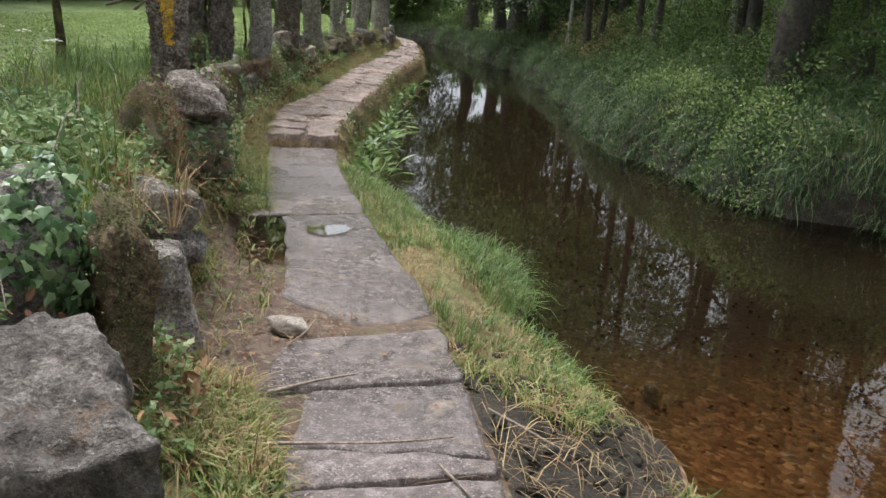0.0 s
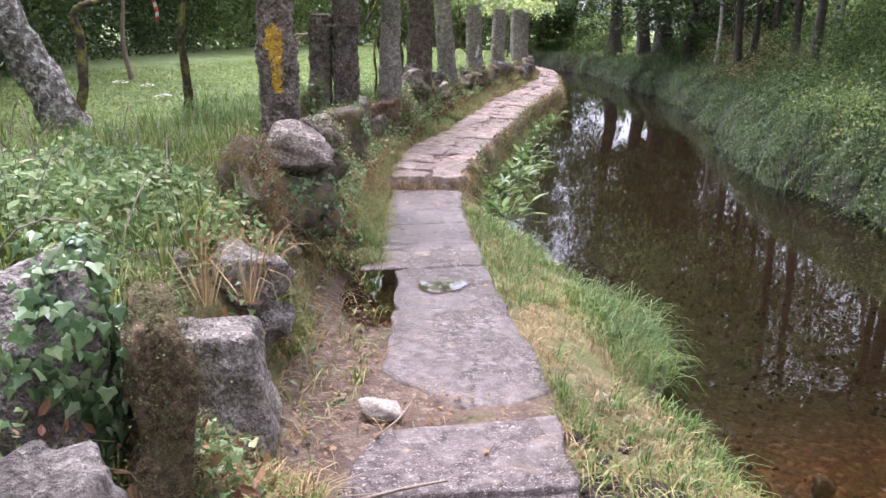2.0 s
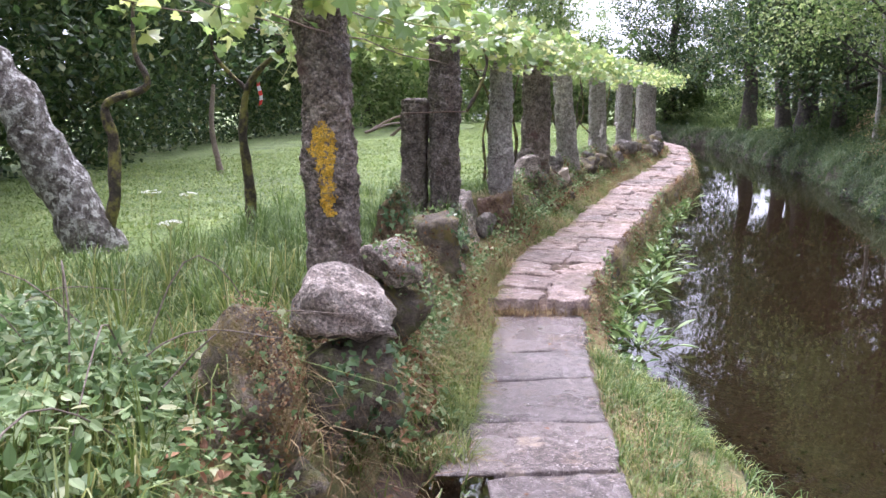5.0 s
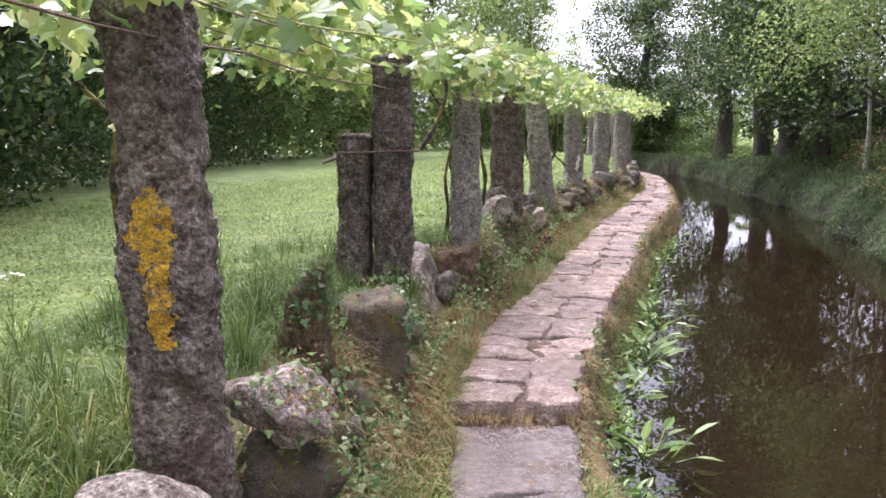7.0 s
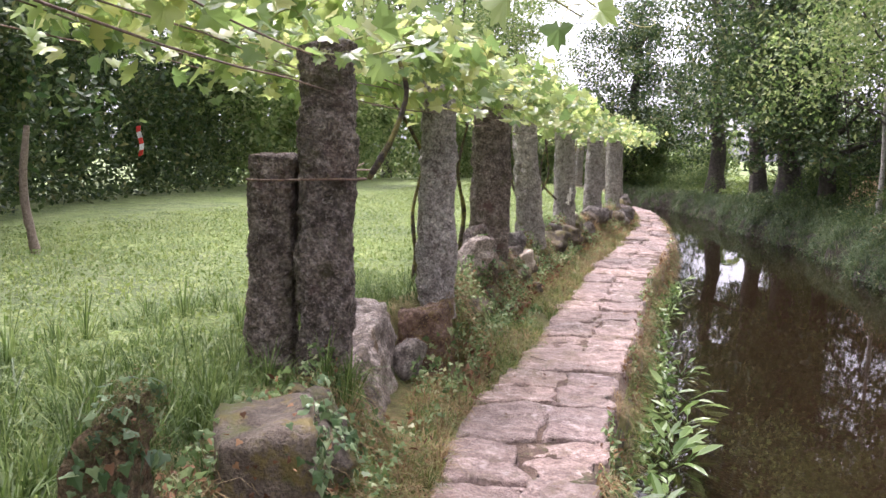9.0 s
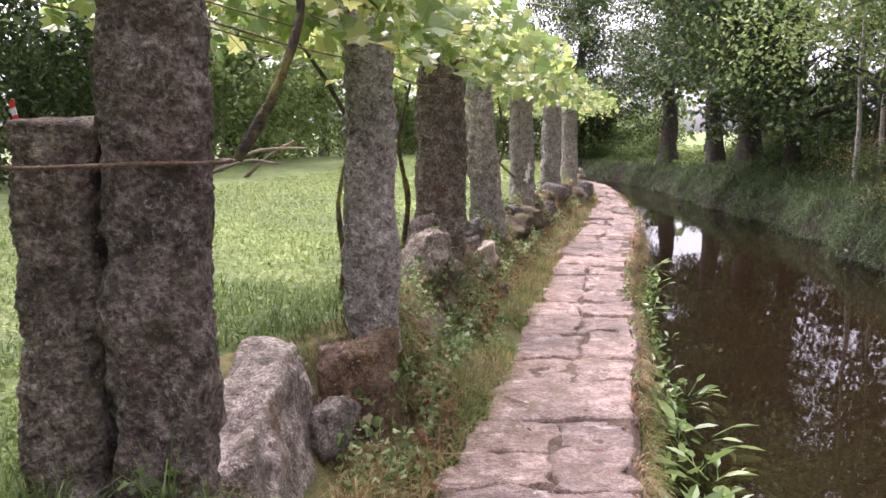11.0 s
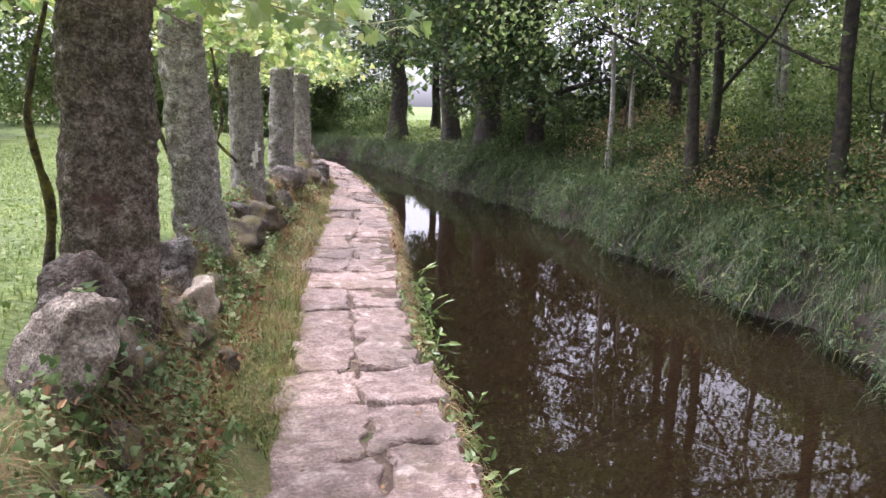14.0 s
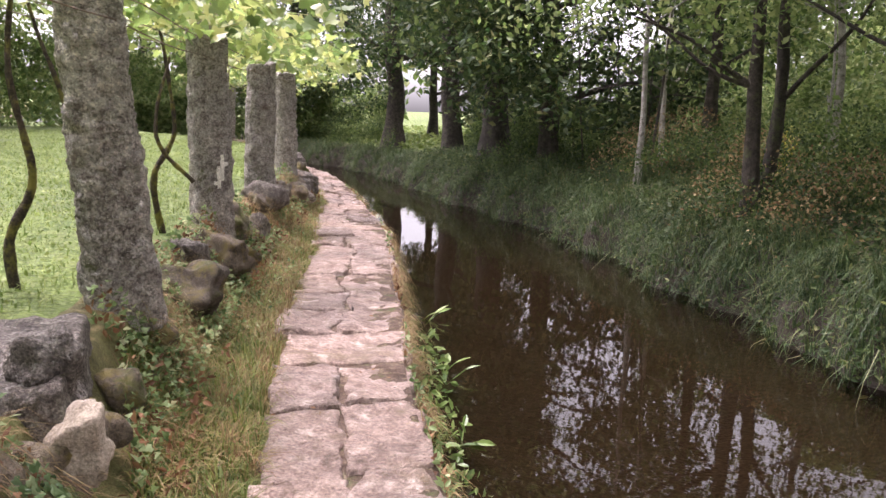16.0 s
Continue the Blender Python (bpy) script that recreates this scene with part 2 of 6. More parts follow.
M_YELLOW = surface("flaking_yellow_paint", [(0.3, (0.52, 0.28, 0.03)), (0.5, (0.78, 0.48, 0.045)), (0.72, (0.86, 0.58, 0.11))], 24, spots=(0.2, 0.16, 0.13), spot_scale=48, spot_at=(0.53, 0.6), bump=1.0, depth=0.02, fine=120, moss=[(18, (0.58, 0.66), (0.26, 0.19, 0.13))])
M_WHITE = surface("old_white_paint", [(0.3, (0.5, 0.48, 0.45)), (0.6, (0.8, 0.78, 0.75))], 20, bump=0.5)
M_WIRE = surface("rusty_wire", [(0.3, (0.09, 0.055, 0.04)), (0.7, (0.2, 0.13, 0.1))], 40, rough=(0.5, 0.7))
M_TAPE_W = surface("white_plastic_tape", [(0.3, (0.7, 0.7, 0.7)), (0.7, (0.85, 0.85, 0.85))], 8, rough=(0.3, 0.5), bump=0.1)
M_TAPE_R = surface("red_plastic_tape", [(0.3, (0.6, 0.04, 0.03)), (0.7, (0.75, 0.06, 0.04))], 8, rough=(0.3, 0.5), bump=0.1)
M_TWIG = surface("dead_twig_bark", [(0.3, (0.15, 0.11, 0.085)), (0.7, (0.32, 0.26, 0.21))], 30, bump=0.6)

m_, n_, l_, p_ = nodes_of("canal_gravel_depth_tone")
co_ = n_.new("ShaderNodeNewGeometry").outputs["Position"]
v_ = n_.new("ShaderNodeTexVoronoi")
v_.inputs["Scale"].default_value = 26
l_.new(co_, v_.inputs["Vector"])
r_ = ramp_of(n_, [(0.0, (0.075, 0.042, 0.024)), (0.5, (0.13, 0.078, 0.045)), (0.85, (0.19, 0.125, 0.075)), (1.0, (0.3, 0.24, 0.17))])
sep_ = n_.new("ShaderNodeSeparateColor")
l_.new(v_.outputs["Color"], sep_.inputs[0])
l_.new(sep_.outputs[0], r_.inputs[0])
a_ = noise_of(n_, l_, 0.9, 5, 0.6, co_)
ar_ = ramp_of(n_, [(0.35, (0.6, 0.62, 0.6)), (0.65, (1.25, 1.15, 1.05))])
l_.new(a_.outputs["Fac"], ar_.inputs[0])
c_ = mixed(n_, l_, 1.0, r_.outputs[0], ar_.outputs[0], "MULTIPLY")
w_ = noise_of(n_, l_, 2.3, 4, 0.6, co_)
wr_ = ramp_of(n_, [(0.55, (0, 0, 0)), (0.7, (1, 1, 1))])
l_.new(w_.outputs["Fac"], wr_.inputs[0])
c_ = mixed(n_, l_, wr_.outputs[0], c_, (0.1, 0.085, 0.035))
# Bed brightened near, darkened beyond: shallow and deep water's light put into the colour.
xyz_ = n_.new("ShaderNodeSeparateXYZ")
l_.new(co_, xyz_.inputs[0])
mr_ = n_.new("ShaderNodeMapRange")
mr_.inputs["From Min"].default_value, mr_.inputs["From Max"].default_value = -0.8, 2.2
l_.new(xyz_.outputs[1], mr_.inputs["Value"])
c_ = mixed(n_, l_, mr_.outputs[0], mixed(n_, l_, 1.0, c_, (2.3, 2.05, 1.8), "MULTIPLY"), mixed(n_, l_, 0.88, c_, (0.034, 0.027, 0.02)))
l_.new(c_, p_.inputs["Base Color"])
b_ = n_.new("ShaderNodeBump")
b_.inputs["Strength"].default_value, b_.inputs["Distance"].default_value = 0.8, 0.02
b_.invert = True
l_.new(v_.outputs["Distance"], b_.inputs["Height"])
l_.new(b_.outputs[0], p_.inputs["Normal"])
p_.inputs["Roughness"].default_value = 0.8
M_BED = m_
M_WATER = watery("canal_water", (0.43, 0.37, 0.285), 0.05, 4.0, 1.39)
M_FILM = watery("rain_film", (0.75, 0.7, 0.64), 0.01, 12, 2.2)
M_PUDDLE = watery("puddle_water", (0.3, 0.22, 0.14), 0.02, 12, 1.75)

M_GRASS = leafy("verge_grass", [(0, (0.06, 0.09, 0.02)), (0.4, (0.125, 0.17, 0.036)), (0.75, (0.205, 0.24, 0.065)), (1, (0.33, 0.3, 0.115))], 0.3)
M_LUSH = leafy("lush_grass", [(0, (0.05, 0.085, 0.02)), (0.5, (0.1, 0.16, 0.04)), (1, (0.19, 0.25, 0.08))], 0.35)
M_DRY = leafy("dry_straw", [(0, (0.15, 0.085, 0.045)), (0.4, (0.27, 0.19, 0.095)), (0.8, (0.4, 0.31, 0.165)), (1, (0.22, 0.115, 0.055))], 0.25, 0.7)
M_CLOVER = leafy("meadow_leaves", [(0, (0.095, 0.15, 0.032)), (0.5, (0.16, 0.215, 0.055)), (1, (0.235, 0.28, 0.095))], 0.35)
M_BANK = leafy("bank_grass", [(0, (0.024, 0.052, 0.018)), (0.5, (0.055, 0.095, 0.032)), (0.85, (0.11, 0.155, 0.056)), (1, (0.2, 0.19, 0.085))], 0.3)
M_BRAMBLE = leafy("bramble_leaves", [(0, (0.075, 0.13, 0.045)), (0.5, (0.18, 0.26, 0.1)), (0.85, (0.31, 0.39, 0.2)), (1, (0.46, 0.46, 0.28))], 0.35, 0.5, 0.35)
M_IVY = leafy("ivy_leaves", [(0, (0.045, 0.09, 0.034)), (0.6, (0.115, 0.19, 0.075)), (1, (0.26, 0.33, 0.18))], 0.25, 0.35, 0.5)
M_VINE = leafy("grapevine_leaves", [(0, (0.12, 0.19, 0.06)), (0.4, (0.22, 0.31, 0.09)), (0.8, (0.36, 0.42, 0.14)), (1, (0.5, 0.5, 0.2))], 0.5, 0.3, 0.6)
M_SHOOT = leafy("green_shoots", [(0, (0.2, 0.24, 0.07)), (1, (0.36, 0.36, 0.14))], 0.1)
M_AQUA = leafy("water_plant_leaves", [(0, (0.055, 0.105, 0.026)), (0.5, (0.12, 0.19, 0.05)), (1, (0.23, 0.31, 0.11))], 0.3, 0.35, 0.4)
# darker and lighter leaf copies carry the wood's shade and sunlight in their colour
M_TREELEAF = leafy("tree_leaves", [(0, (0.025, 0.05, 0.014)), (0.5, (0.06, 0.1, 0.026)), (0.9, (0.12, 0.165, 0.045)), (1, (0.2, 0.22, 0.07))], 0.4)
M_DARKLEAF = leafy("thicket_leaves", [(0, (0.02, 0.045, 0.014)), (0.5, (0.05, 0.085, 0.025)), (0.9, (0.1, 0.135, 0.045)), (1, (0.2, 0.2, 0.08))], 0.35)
M_LIGHTLEAF = leafy("pale_and_lit_tone_leaves", [(0, (0.07, 0.12, 0.03)), (0.5, (0.14, 0.2, 0.06)), (1, (0.26, 0.3, 0.12))], 0.45)
M_YELLOWLEAF = leafy("yellow_leaves", [(0, (0.3, 0.28, 0.05)), (0.5, (0.5, 0.44, 0.07)), (1, (0.6, 0.52, 0.12))], 0.5)
M_PETAL = leafy("white_petals", [(0, (0.6, 0.62, 0.55)), (1, (0.8, 0.8, 0.76))], 0.3)
M_BROWNLEAF = leafy("dead_leaves", [(0, (0.1, 0.045, 0.025)), (0.5, (0.2, 0.1, 0.05)), (1, (0.34, 0.2, 0.1))], 0.15, 0.7)


# ---- building helpers ----
def mesh_np(name, verts, faces, mats, smooth=False, slots=None):
    """A mesh from arrays; faces all have the same number of corners."""
    me = bpy.data.meshes.new(name)
    verts = np.ascontiguousarray(verts, dtype=np.float32)
    faces = np.ascontiguousarray(faces, dtype=np.int32)
    k = faces.shape[1]
    me.vertices.add(len(verts))
    me.vertices.foreach_set("co", verts.ravel())
    me.loops.add(faces.size)
    me.loops.foreach_set("vertex_index", faces.ravel())
    me.polygons.add(len(faces))
    me.polygons.foreach_set("loop_start", np.arange(0, faces.size, k, dtype=np.int32))
    for m in mats if isinstance(mats, (list, tuple)) else [mats]:
        me.materials.append(m)
    if slots is not None:
        me.polygons.foreach_set("material_index", np.ascontiguousarray(slots, dtype=np.int32))
    me.polygons.foreach_set("use_smooth", np.full(len(faces), bool(smooth)))
    me.update(calc_edges=True)
    me.validate()
    return me


def part(name, me, parent, label=""):
    ob = new(name, me)
    ob.parent = parent
    return tagged(ob, label)


def thing(name, label, category, at=(0, 0, 0), group=""):
    ob = new(name)
    ob.location = at
    ob.empty_display_size = 0.1
    return tagged(ob, label, category, group)


def stuff(name, me, label, category):
    return tagged(new(name, me), label, category, kind="stuff")


def hashed(i, j, k):
    h = (i * 374761393 + j * 668265263 + k * 2147483647) & 0x7FFFFFFF
    h = ((h ^ (h >> 13)) * 1274126177) & 0x7FFFFFFF
    return ((h ^ (h >> 16)) & 0xFFFF) / 32768.0 - 1.0


def vnoise(p, scale, seed=0):
    """Smooth value noise between -1 and 1 at points p (n x 3)."""
    q = np.asarray(p, float) * scale + seed * 17.31
    i = np.floor(q).astype(np.int64)
    f = q - i
    f = f * f * (3 - 2 * f)
    out = np.zeros(len(q))
    for dx in (0, 1):
        for dy in (0, 1):
            for dz in (0, 1):
                w = (f[:, 0] if dx else 1 - f[:, 0]) * (f[:, 1] if dy else 1 - f[:, 1]) * (f[:, 2] if dz else 1 - f[:, 2])
                out += w * hashed(i[:, 0] + dx, i[:, 1] + dy, i[:, 2] + dz)
    return out


def unit(v):
    return v / np.maximum(np.linalg.norm(v, axis=-1, keepdims=True), 1e-9)


def scatter(tv, tf, P, X, Y, S):
    """Copies of a small template (verts, faces) at points P with axes X, Y and sizes S: one joined mesh's arrays."""
    Z = np.cross(X, Y)
    S = np.asarray(S, float).reshape(-1, 1)
    S = np.broadcast_to(S, (len(P), 1))
    V = P[:, None, :] + S[:, None, :] * (tv[None, :, 0:1] * X[:, None, :] + tv[None, :, 1:2] * Y[:, None, :] + tv[None, :, 2:3] * Z[:, None, :])
    F = tf[None] + (np.arange(len(P)) * len(tv))[:, None, None]
    return V.reshape(-1, 3), F.reshape(-1, tf.shape[1])


def random_frames(n, up=0.0, r=rng):
    """Axes of leaves at random; up: how much they face the sky."""
    N = unit(r.normal(size=(n, 3)) + np.array([0, 0, up]))
    A = unit(np.cross(N, unit(r.normal(size=(n, 3)))))
    return A, np.cross(N, A)


LEAF_V = np.array([(-0.5, 0, 0.0), (0, -0.28, 0.06), (0.5, 0, 0.0), (0, 0.28, 0.06)])
LEAF_F = np.array([(0, 1, 2), (0, 2, 3)])
OVAL_V = np.array([(0, 0, 0), (0.25, -0.2, 0.05), (0.62, -0.2, 0.04), (1, 0, -0.06), (0.62, 0.2, 0.04), (0.25, 0.2, 0.05)])
OVAL_F = np.array([(0, 1, 2), (0, 2, 3), (0, 3, 4), (0, 4, 5)])
VINE_R = [(0, 0.12), (25, 0.5), (48, 0.42), (66, 0.62), (90, 0.95), (112, 0.75), (128, 0.62), (150, 1.0), (165, 0.78), (180, 1.12)]
VINE_OUT = [(math.cos(radians(180 - a)) * q, math.sin(radians(180 - a)) * q) for a, q in VINE_R] + [(math.cos(radians(180 - a)) * q, -math.sin(radians(180 - a)) * q) for a, q in VINE_R[-2:0:-1]]
VINE_V = np.array([(0, 0, 0)] + [(x * 0.5, y * 0.5, 0.09 * abs(y) - 0.07 * x * x) for x, y in VINE_OUT])
VINE_F = np.array([(0, 1 + i, 1 + (i + 1) % len(VINE_OUT)) for i in range(len(VINE_OUT))])
IVY_OUT = [(-0.1, 0.0), (-0.22, 0.3), (0.1, 0.52), (0.28, 0.3), (0.85, 0.0), (0.28, -0.3), (0.1, -0.52), (-0.22, -0.3)]
IVY_V = np.array([(0, 0, 0.03)] + [(x, y, -0.04) for x, y in IVY_OUT])
IVY_F = np.array([(0, 1 + i, 1 + (i + 1) % 8) for i in range(8)])


def blades(P, length, width, lean, heading=None, droop=0.4, spread=1.0, r=rng):
    """Grass blades at P: a bent ribbon of three pieces each."""
    n = len(P)
    a = r.uniform(0, 2 * np.pi, n) if heading is None else heading + r.normal(0, spread, n)
    d = np.stack([np.cos(a), np.sin(a), np.zeros(n)], 1)
    s = np.stack([-np.sin(a), np.cos(a), np.zeros(n)], 1)
    L = np.asarray(length).reshape(-1, 1) * np.ones((n, 1))
    W = np.asarray(width).reshape(-1, 1) * np.ones((n, 1))
    k = np.asarray(lean).reshape(-1, 1) * np.ones((n, 1)) * r.uniform(0.4, 1.4, (n, 1))
    up = np.array([[0, 0, 1.0]])
    p1 = P + L * (0.45 * up * (1 - 0.25 * k) + 0.3 * k * d)
    p2 = p1 + L * (0.35 * up * (1 - k * (0.5 + droop)) + 0.45 * k * d)
    p3 = p2 + L * (0.3 * up * (0.7 - k * (0.9 + 2 * droop)) + 0.4 * k * d)
    V = np.stack([P - s * W, P + s * W, p1 - s * W * 0.9, p1 + s * W * 0.9, p2 - s * W * 0.6, p2 + s * W * 0.6, p3], 1).reshape(-1, 3)
    f = np.array([(0, 1, 3), (0, 3, 2), (2, 3, 5), (2, 5, 4), (4, 5, 6)])
    F = (f[None] + (np.arange(n) * 7)[:, None, None]).reshape(-1, 3)
    return V, F


def tube(points, radii, sides=8, rough=0.0, seed=0):
    """A tapered tube along points, with quads and closed ends left open."""
    P = np.asarray(points, float)
    T = unit(np.gradient(P, axis=0))
    ref = np.array([0.3, 0.9, 0.1]) if abs(T[:, 2]).mean() > 0.6 else np.array([0.05, 0.1, 1.0])
    A = unit(np.cross(T, ref))
    B = np.cross(T, A)
    ang = np.linspace(0, 2 * np.pi, sides, endpoint=False)
    R = np.asarray(radii, float).reshape(-1, 1, 1)
    V = P[:, None] + R * (np.cos(ang)[None, :, None] * A[:, None] + np.sin(ang)[None, :, None] * B[:, None])
    V = V.reshape(-1, 3)
    if rough:
        nrm = V - np.repeat(P, sides, 0)
        V = V + nrm * (rough * vnoise(V, 9, seed) + 0.6 * rough * vnoise(V, 26, seed + 3))[:, None]
    m = len(P)
    F = [(i * sides + j, i * sides + (j + 1) % sides, (i + 1) * sides + (j + 1) % sides, (i + 1) * sides + j) for i in range(m - 1) for j in range(sides)]
    return V, np.array(F)


def joined(pieces):
    V, F, o = [], [], 0
    for v, f in pieces:
        V.append(v)
        F.append(f + o)
        o += len(v)
    return np.concatenate(V), np.concatenate(F)


def smooth_line(pts, n=24, wobble=0.0, seed=0):
    """A smooth line through a few points."""
    P = np.asarray(pts, float)
    t = np.linspace(0, len(P) - 1, n)
    i = np.clip(t.astype(int), 0, len(P) - 2)
    f = (t - i)[:, None]
    P0, P1, P2, P3 = P[np.clip(i - 1, 0, None)], P[i], P[i + 1], P[np.clip(i + 2, None, len(P) - 1)]
    q = 0.5 * (2 * P1 + (P2 - P0) * f + (2 * P0 - 5 * P1 + 4 * P2 - P3) * f**2 + (3 * P1 - P0 - 3 * P2 + P3) * f**3)
    if wobble:
        q = q + wobble * np.stack([vnoise(q, 2.5, seed), vnoise(q, 2.5, seed + 5), 0 * q[:, 0]], 1)
    return q


# ---- the plan, along y ----
PL = np.array([(-8, -0.8), (-3, -0.4), (-0.5, -0.18), (0.4, -0.25), (0.9, -0.15), (1.4, 0.0), (3.0, 0.08), (4.3, 0.16), (5.5, 0.28), (6.2, 0.32), (7.8, 0.58), (8.7, 0.9), (9.8, 1.3), (11, 1.62), (12, 1.95), (12.7, 2.18), (14.4, 2.7), (15.3, 3.0), (17.2, 3.7), (18.1, 4.04), (21, 4.95), (22.3, 5.45), (27, 6.6), (29.5, 6.95), (32, 6.95), (36, 6.3), (42, 4.6), (60, -1.5)])
PR = np.array([(-8, -0.1), (-3, 0.25), (-0.6, 0.5), (0.1, 0.58), (0.7, 0.65), (1, 0.7), (3, 0.74), (3.6, 0.78), (4.4, 0.84), (5.5, 0.93), (6.07, 1.02), (7.47, 1.38), (8.72, 1.77), (9.24, 1.93), (10.56, 2.36), (11.26, 2.56), (12.6, 2.95), (14.24, 3.47), (15.16, 3.86), (16.2, 4.19), (19.4, 5.35), (25, 6.75), (27.5, 7.3), (30, 7.6), (32.5, 7.6), (36.5, 6.95), (42, 5.3), (60, -0.8)])
WALL = np.array([(-8, -1.7), (-3, -1.15), (0, -0.88), (0.8, -0.75), (3.5, -0.58), (5, -0.4), (7, -0.12), (9.2, 0.47), (11.5, 1.04), (13.9, 1.8), (16.7, 2.72), (19.3, 3.72), (22, 4.75), (26, 5.75), (29.5, 6.45), (32, 6.4), (36, 5.7), (42, 4.0), (60, -2.1)])
WR = np.array([(-8, 5.8), (2, 6.2), (3.8, 6.0), (4.4, 5.4), (5.3, 5.4), (7.2, 5.25), (9, 5.45), (12, 6.5), (13.1, 7.0), (15.2, 7.5), (16.9, 7.95), (19.3, 8.6), (22.5, 9.2), (26, 9.4), (31.7, 10.3), (36, 10.5), (42, 9.2), (60, 3.5)])
WLX = np.array([(-8, 0.9), (-2, 1.3), (0, 1.56), (0.5, 1.54), (1, 1.44), (1.7, 1.45), (2.4, 1.75), (2.8, 1.8), (3.4, 1.52), (4.8, 1.45), (5.2, 1.2), (5.7, 1.1)])
PZ = np.array([(-8, 0.0), (0.5, -0.02), (1.3, -0.045), (2.3, -0.08), (3, -0.09), (4.3, -0.1), (5.92, -0.115), (5.94, 0.0), (60, 0.0)])
WATER_Z = -0.45


def run(table, y):
    return np.interp(y, table[:, 0], table[:, 1])


def path_l(y): return run(PL, y)
def path_r(y): return run(PR, y)
def wall_x(y): return run(WALL, y)
def bank_r(y): return run(WR, y) + 0.12 * np.sin(np.asarray(y) * 2.1) + 0.08 * np.sin(np.asarray(y) * 5.3 + 1)
def path_z(y): return run(PZ, y)


def bank_l(y):
    y = np.asarray(y, float)
    return np.where(y < 5.7, run(WLX, y) + 0.05 * np.sin(y * 7), path_r(y) + 0.13 + 0.03 * np.sin(y * 6))


def section(y):
    """Knots (x, z) of the ground across the place at y, from far field to far wood."""
    w, a, b, l, r, pz = float(wall_x(y)), float(bank_l(y)), float(bank_r(y)), float(path_l(y)), float(path_r(y)), float(path_z(y))
    low = float(np.interp(y, [-3, 0, 2.5], [0.3, 0.38, 0.5]))
    w -= float(np.interp(y, [0.2, 0.4, 0.9, 1.1, 7.0, 7.3, 8.9, 9.3], [0, 0.2, 0.2, 0, 0, 0.3, 0.3, 0]))
    foot = max(w + 0.3, l - 0.4) if 0.1 < y < 3.4 else min(w + 0.34, l - 0.12)
    foot_z = pz + 0.01 if 0.1 < y < 3.4 else 0.06
    side = pz - 0.05 if y < 5.2 else pz - 0.12
    drop = np.interp(y, [4.9, 5.6], [0.0, 1.0])
    far = float(np.interp(y, [26, 33], [1.0, 0.5]))
    bed = pz - (0.035 if y < 5.9 else 0.024)
    return [(-700, 1.5), (w - 60, 1.0), (w - 22, 0.75), (w - 7, low + 0.1), (w - 3, low + 0.05), (w - 1.0, low + 0.03), (w - 0.22, low), (w + 0.02, low - 0.04), (w + 0.2, 0.16),
            (foot, foot_z), (l - 0.05, pz - 0.035), (l + 0.04, bed), (r - 0.04, bed), (r + 0.02, side), (r + 0.3 * (a - r), side * (1 - drop) - 0.3 * drop - 0.03),
            (a - 0.03, -0.41 - 0.04 * drop), (a + 0.12, -0.55), (a + 0.9, -0.66 - 0.1 * drop), ((a + b) / 2 + 0.3, -0.85), (b - 0.8, -0.8), (b - 0.05, -0.55), (b + 0.12, -0.15), (b + 0.5, 0.22),
            (b + 1.4, 0.5 * far), (b + 4, 0.7 * far), (b + 20, 0.9 * far), (b + 80, 1.2), (700, 1.5)]


COLS = [1, 3, 8, 12, 8, 10, 8, 3, 4, 4, 4, 2, 4, 2, 3, 3, 3, 6, 10, 8, 6, 4, 4, 8, 6, 8, 3, 1]
ROWS = np.concatenate([[-700, -150, -50, -25, -15], np.arange(-8, 20, 0.1), np.arange(20, 46, 0.25), [47, 50, 55, 60, 75, 100, 150, 300, 1200]])


def ground_z(x, y):
    """Height of the ground at points (arrays)."""
    out = np.empty(len(x))
    key = np.round(np.clip(y, -8, 60) / 0.1).astype(int)
    for k in np.unique(key):
        s = np.array(section(k * 0.1))
        m = key == k
        out[m] = np.interp(x[m], s[:, 0], s[:, 1])
    return out


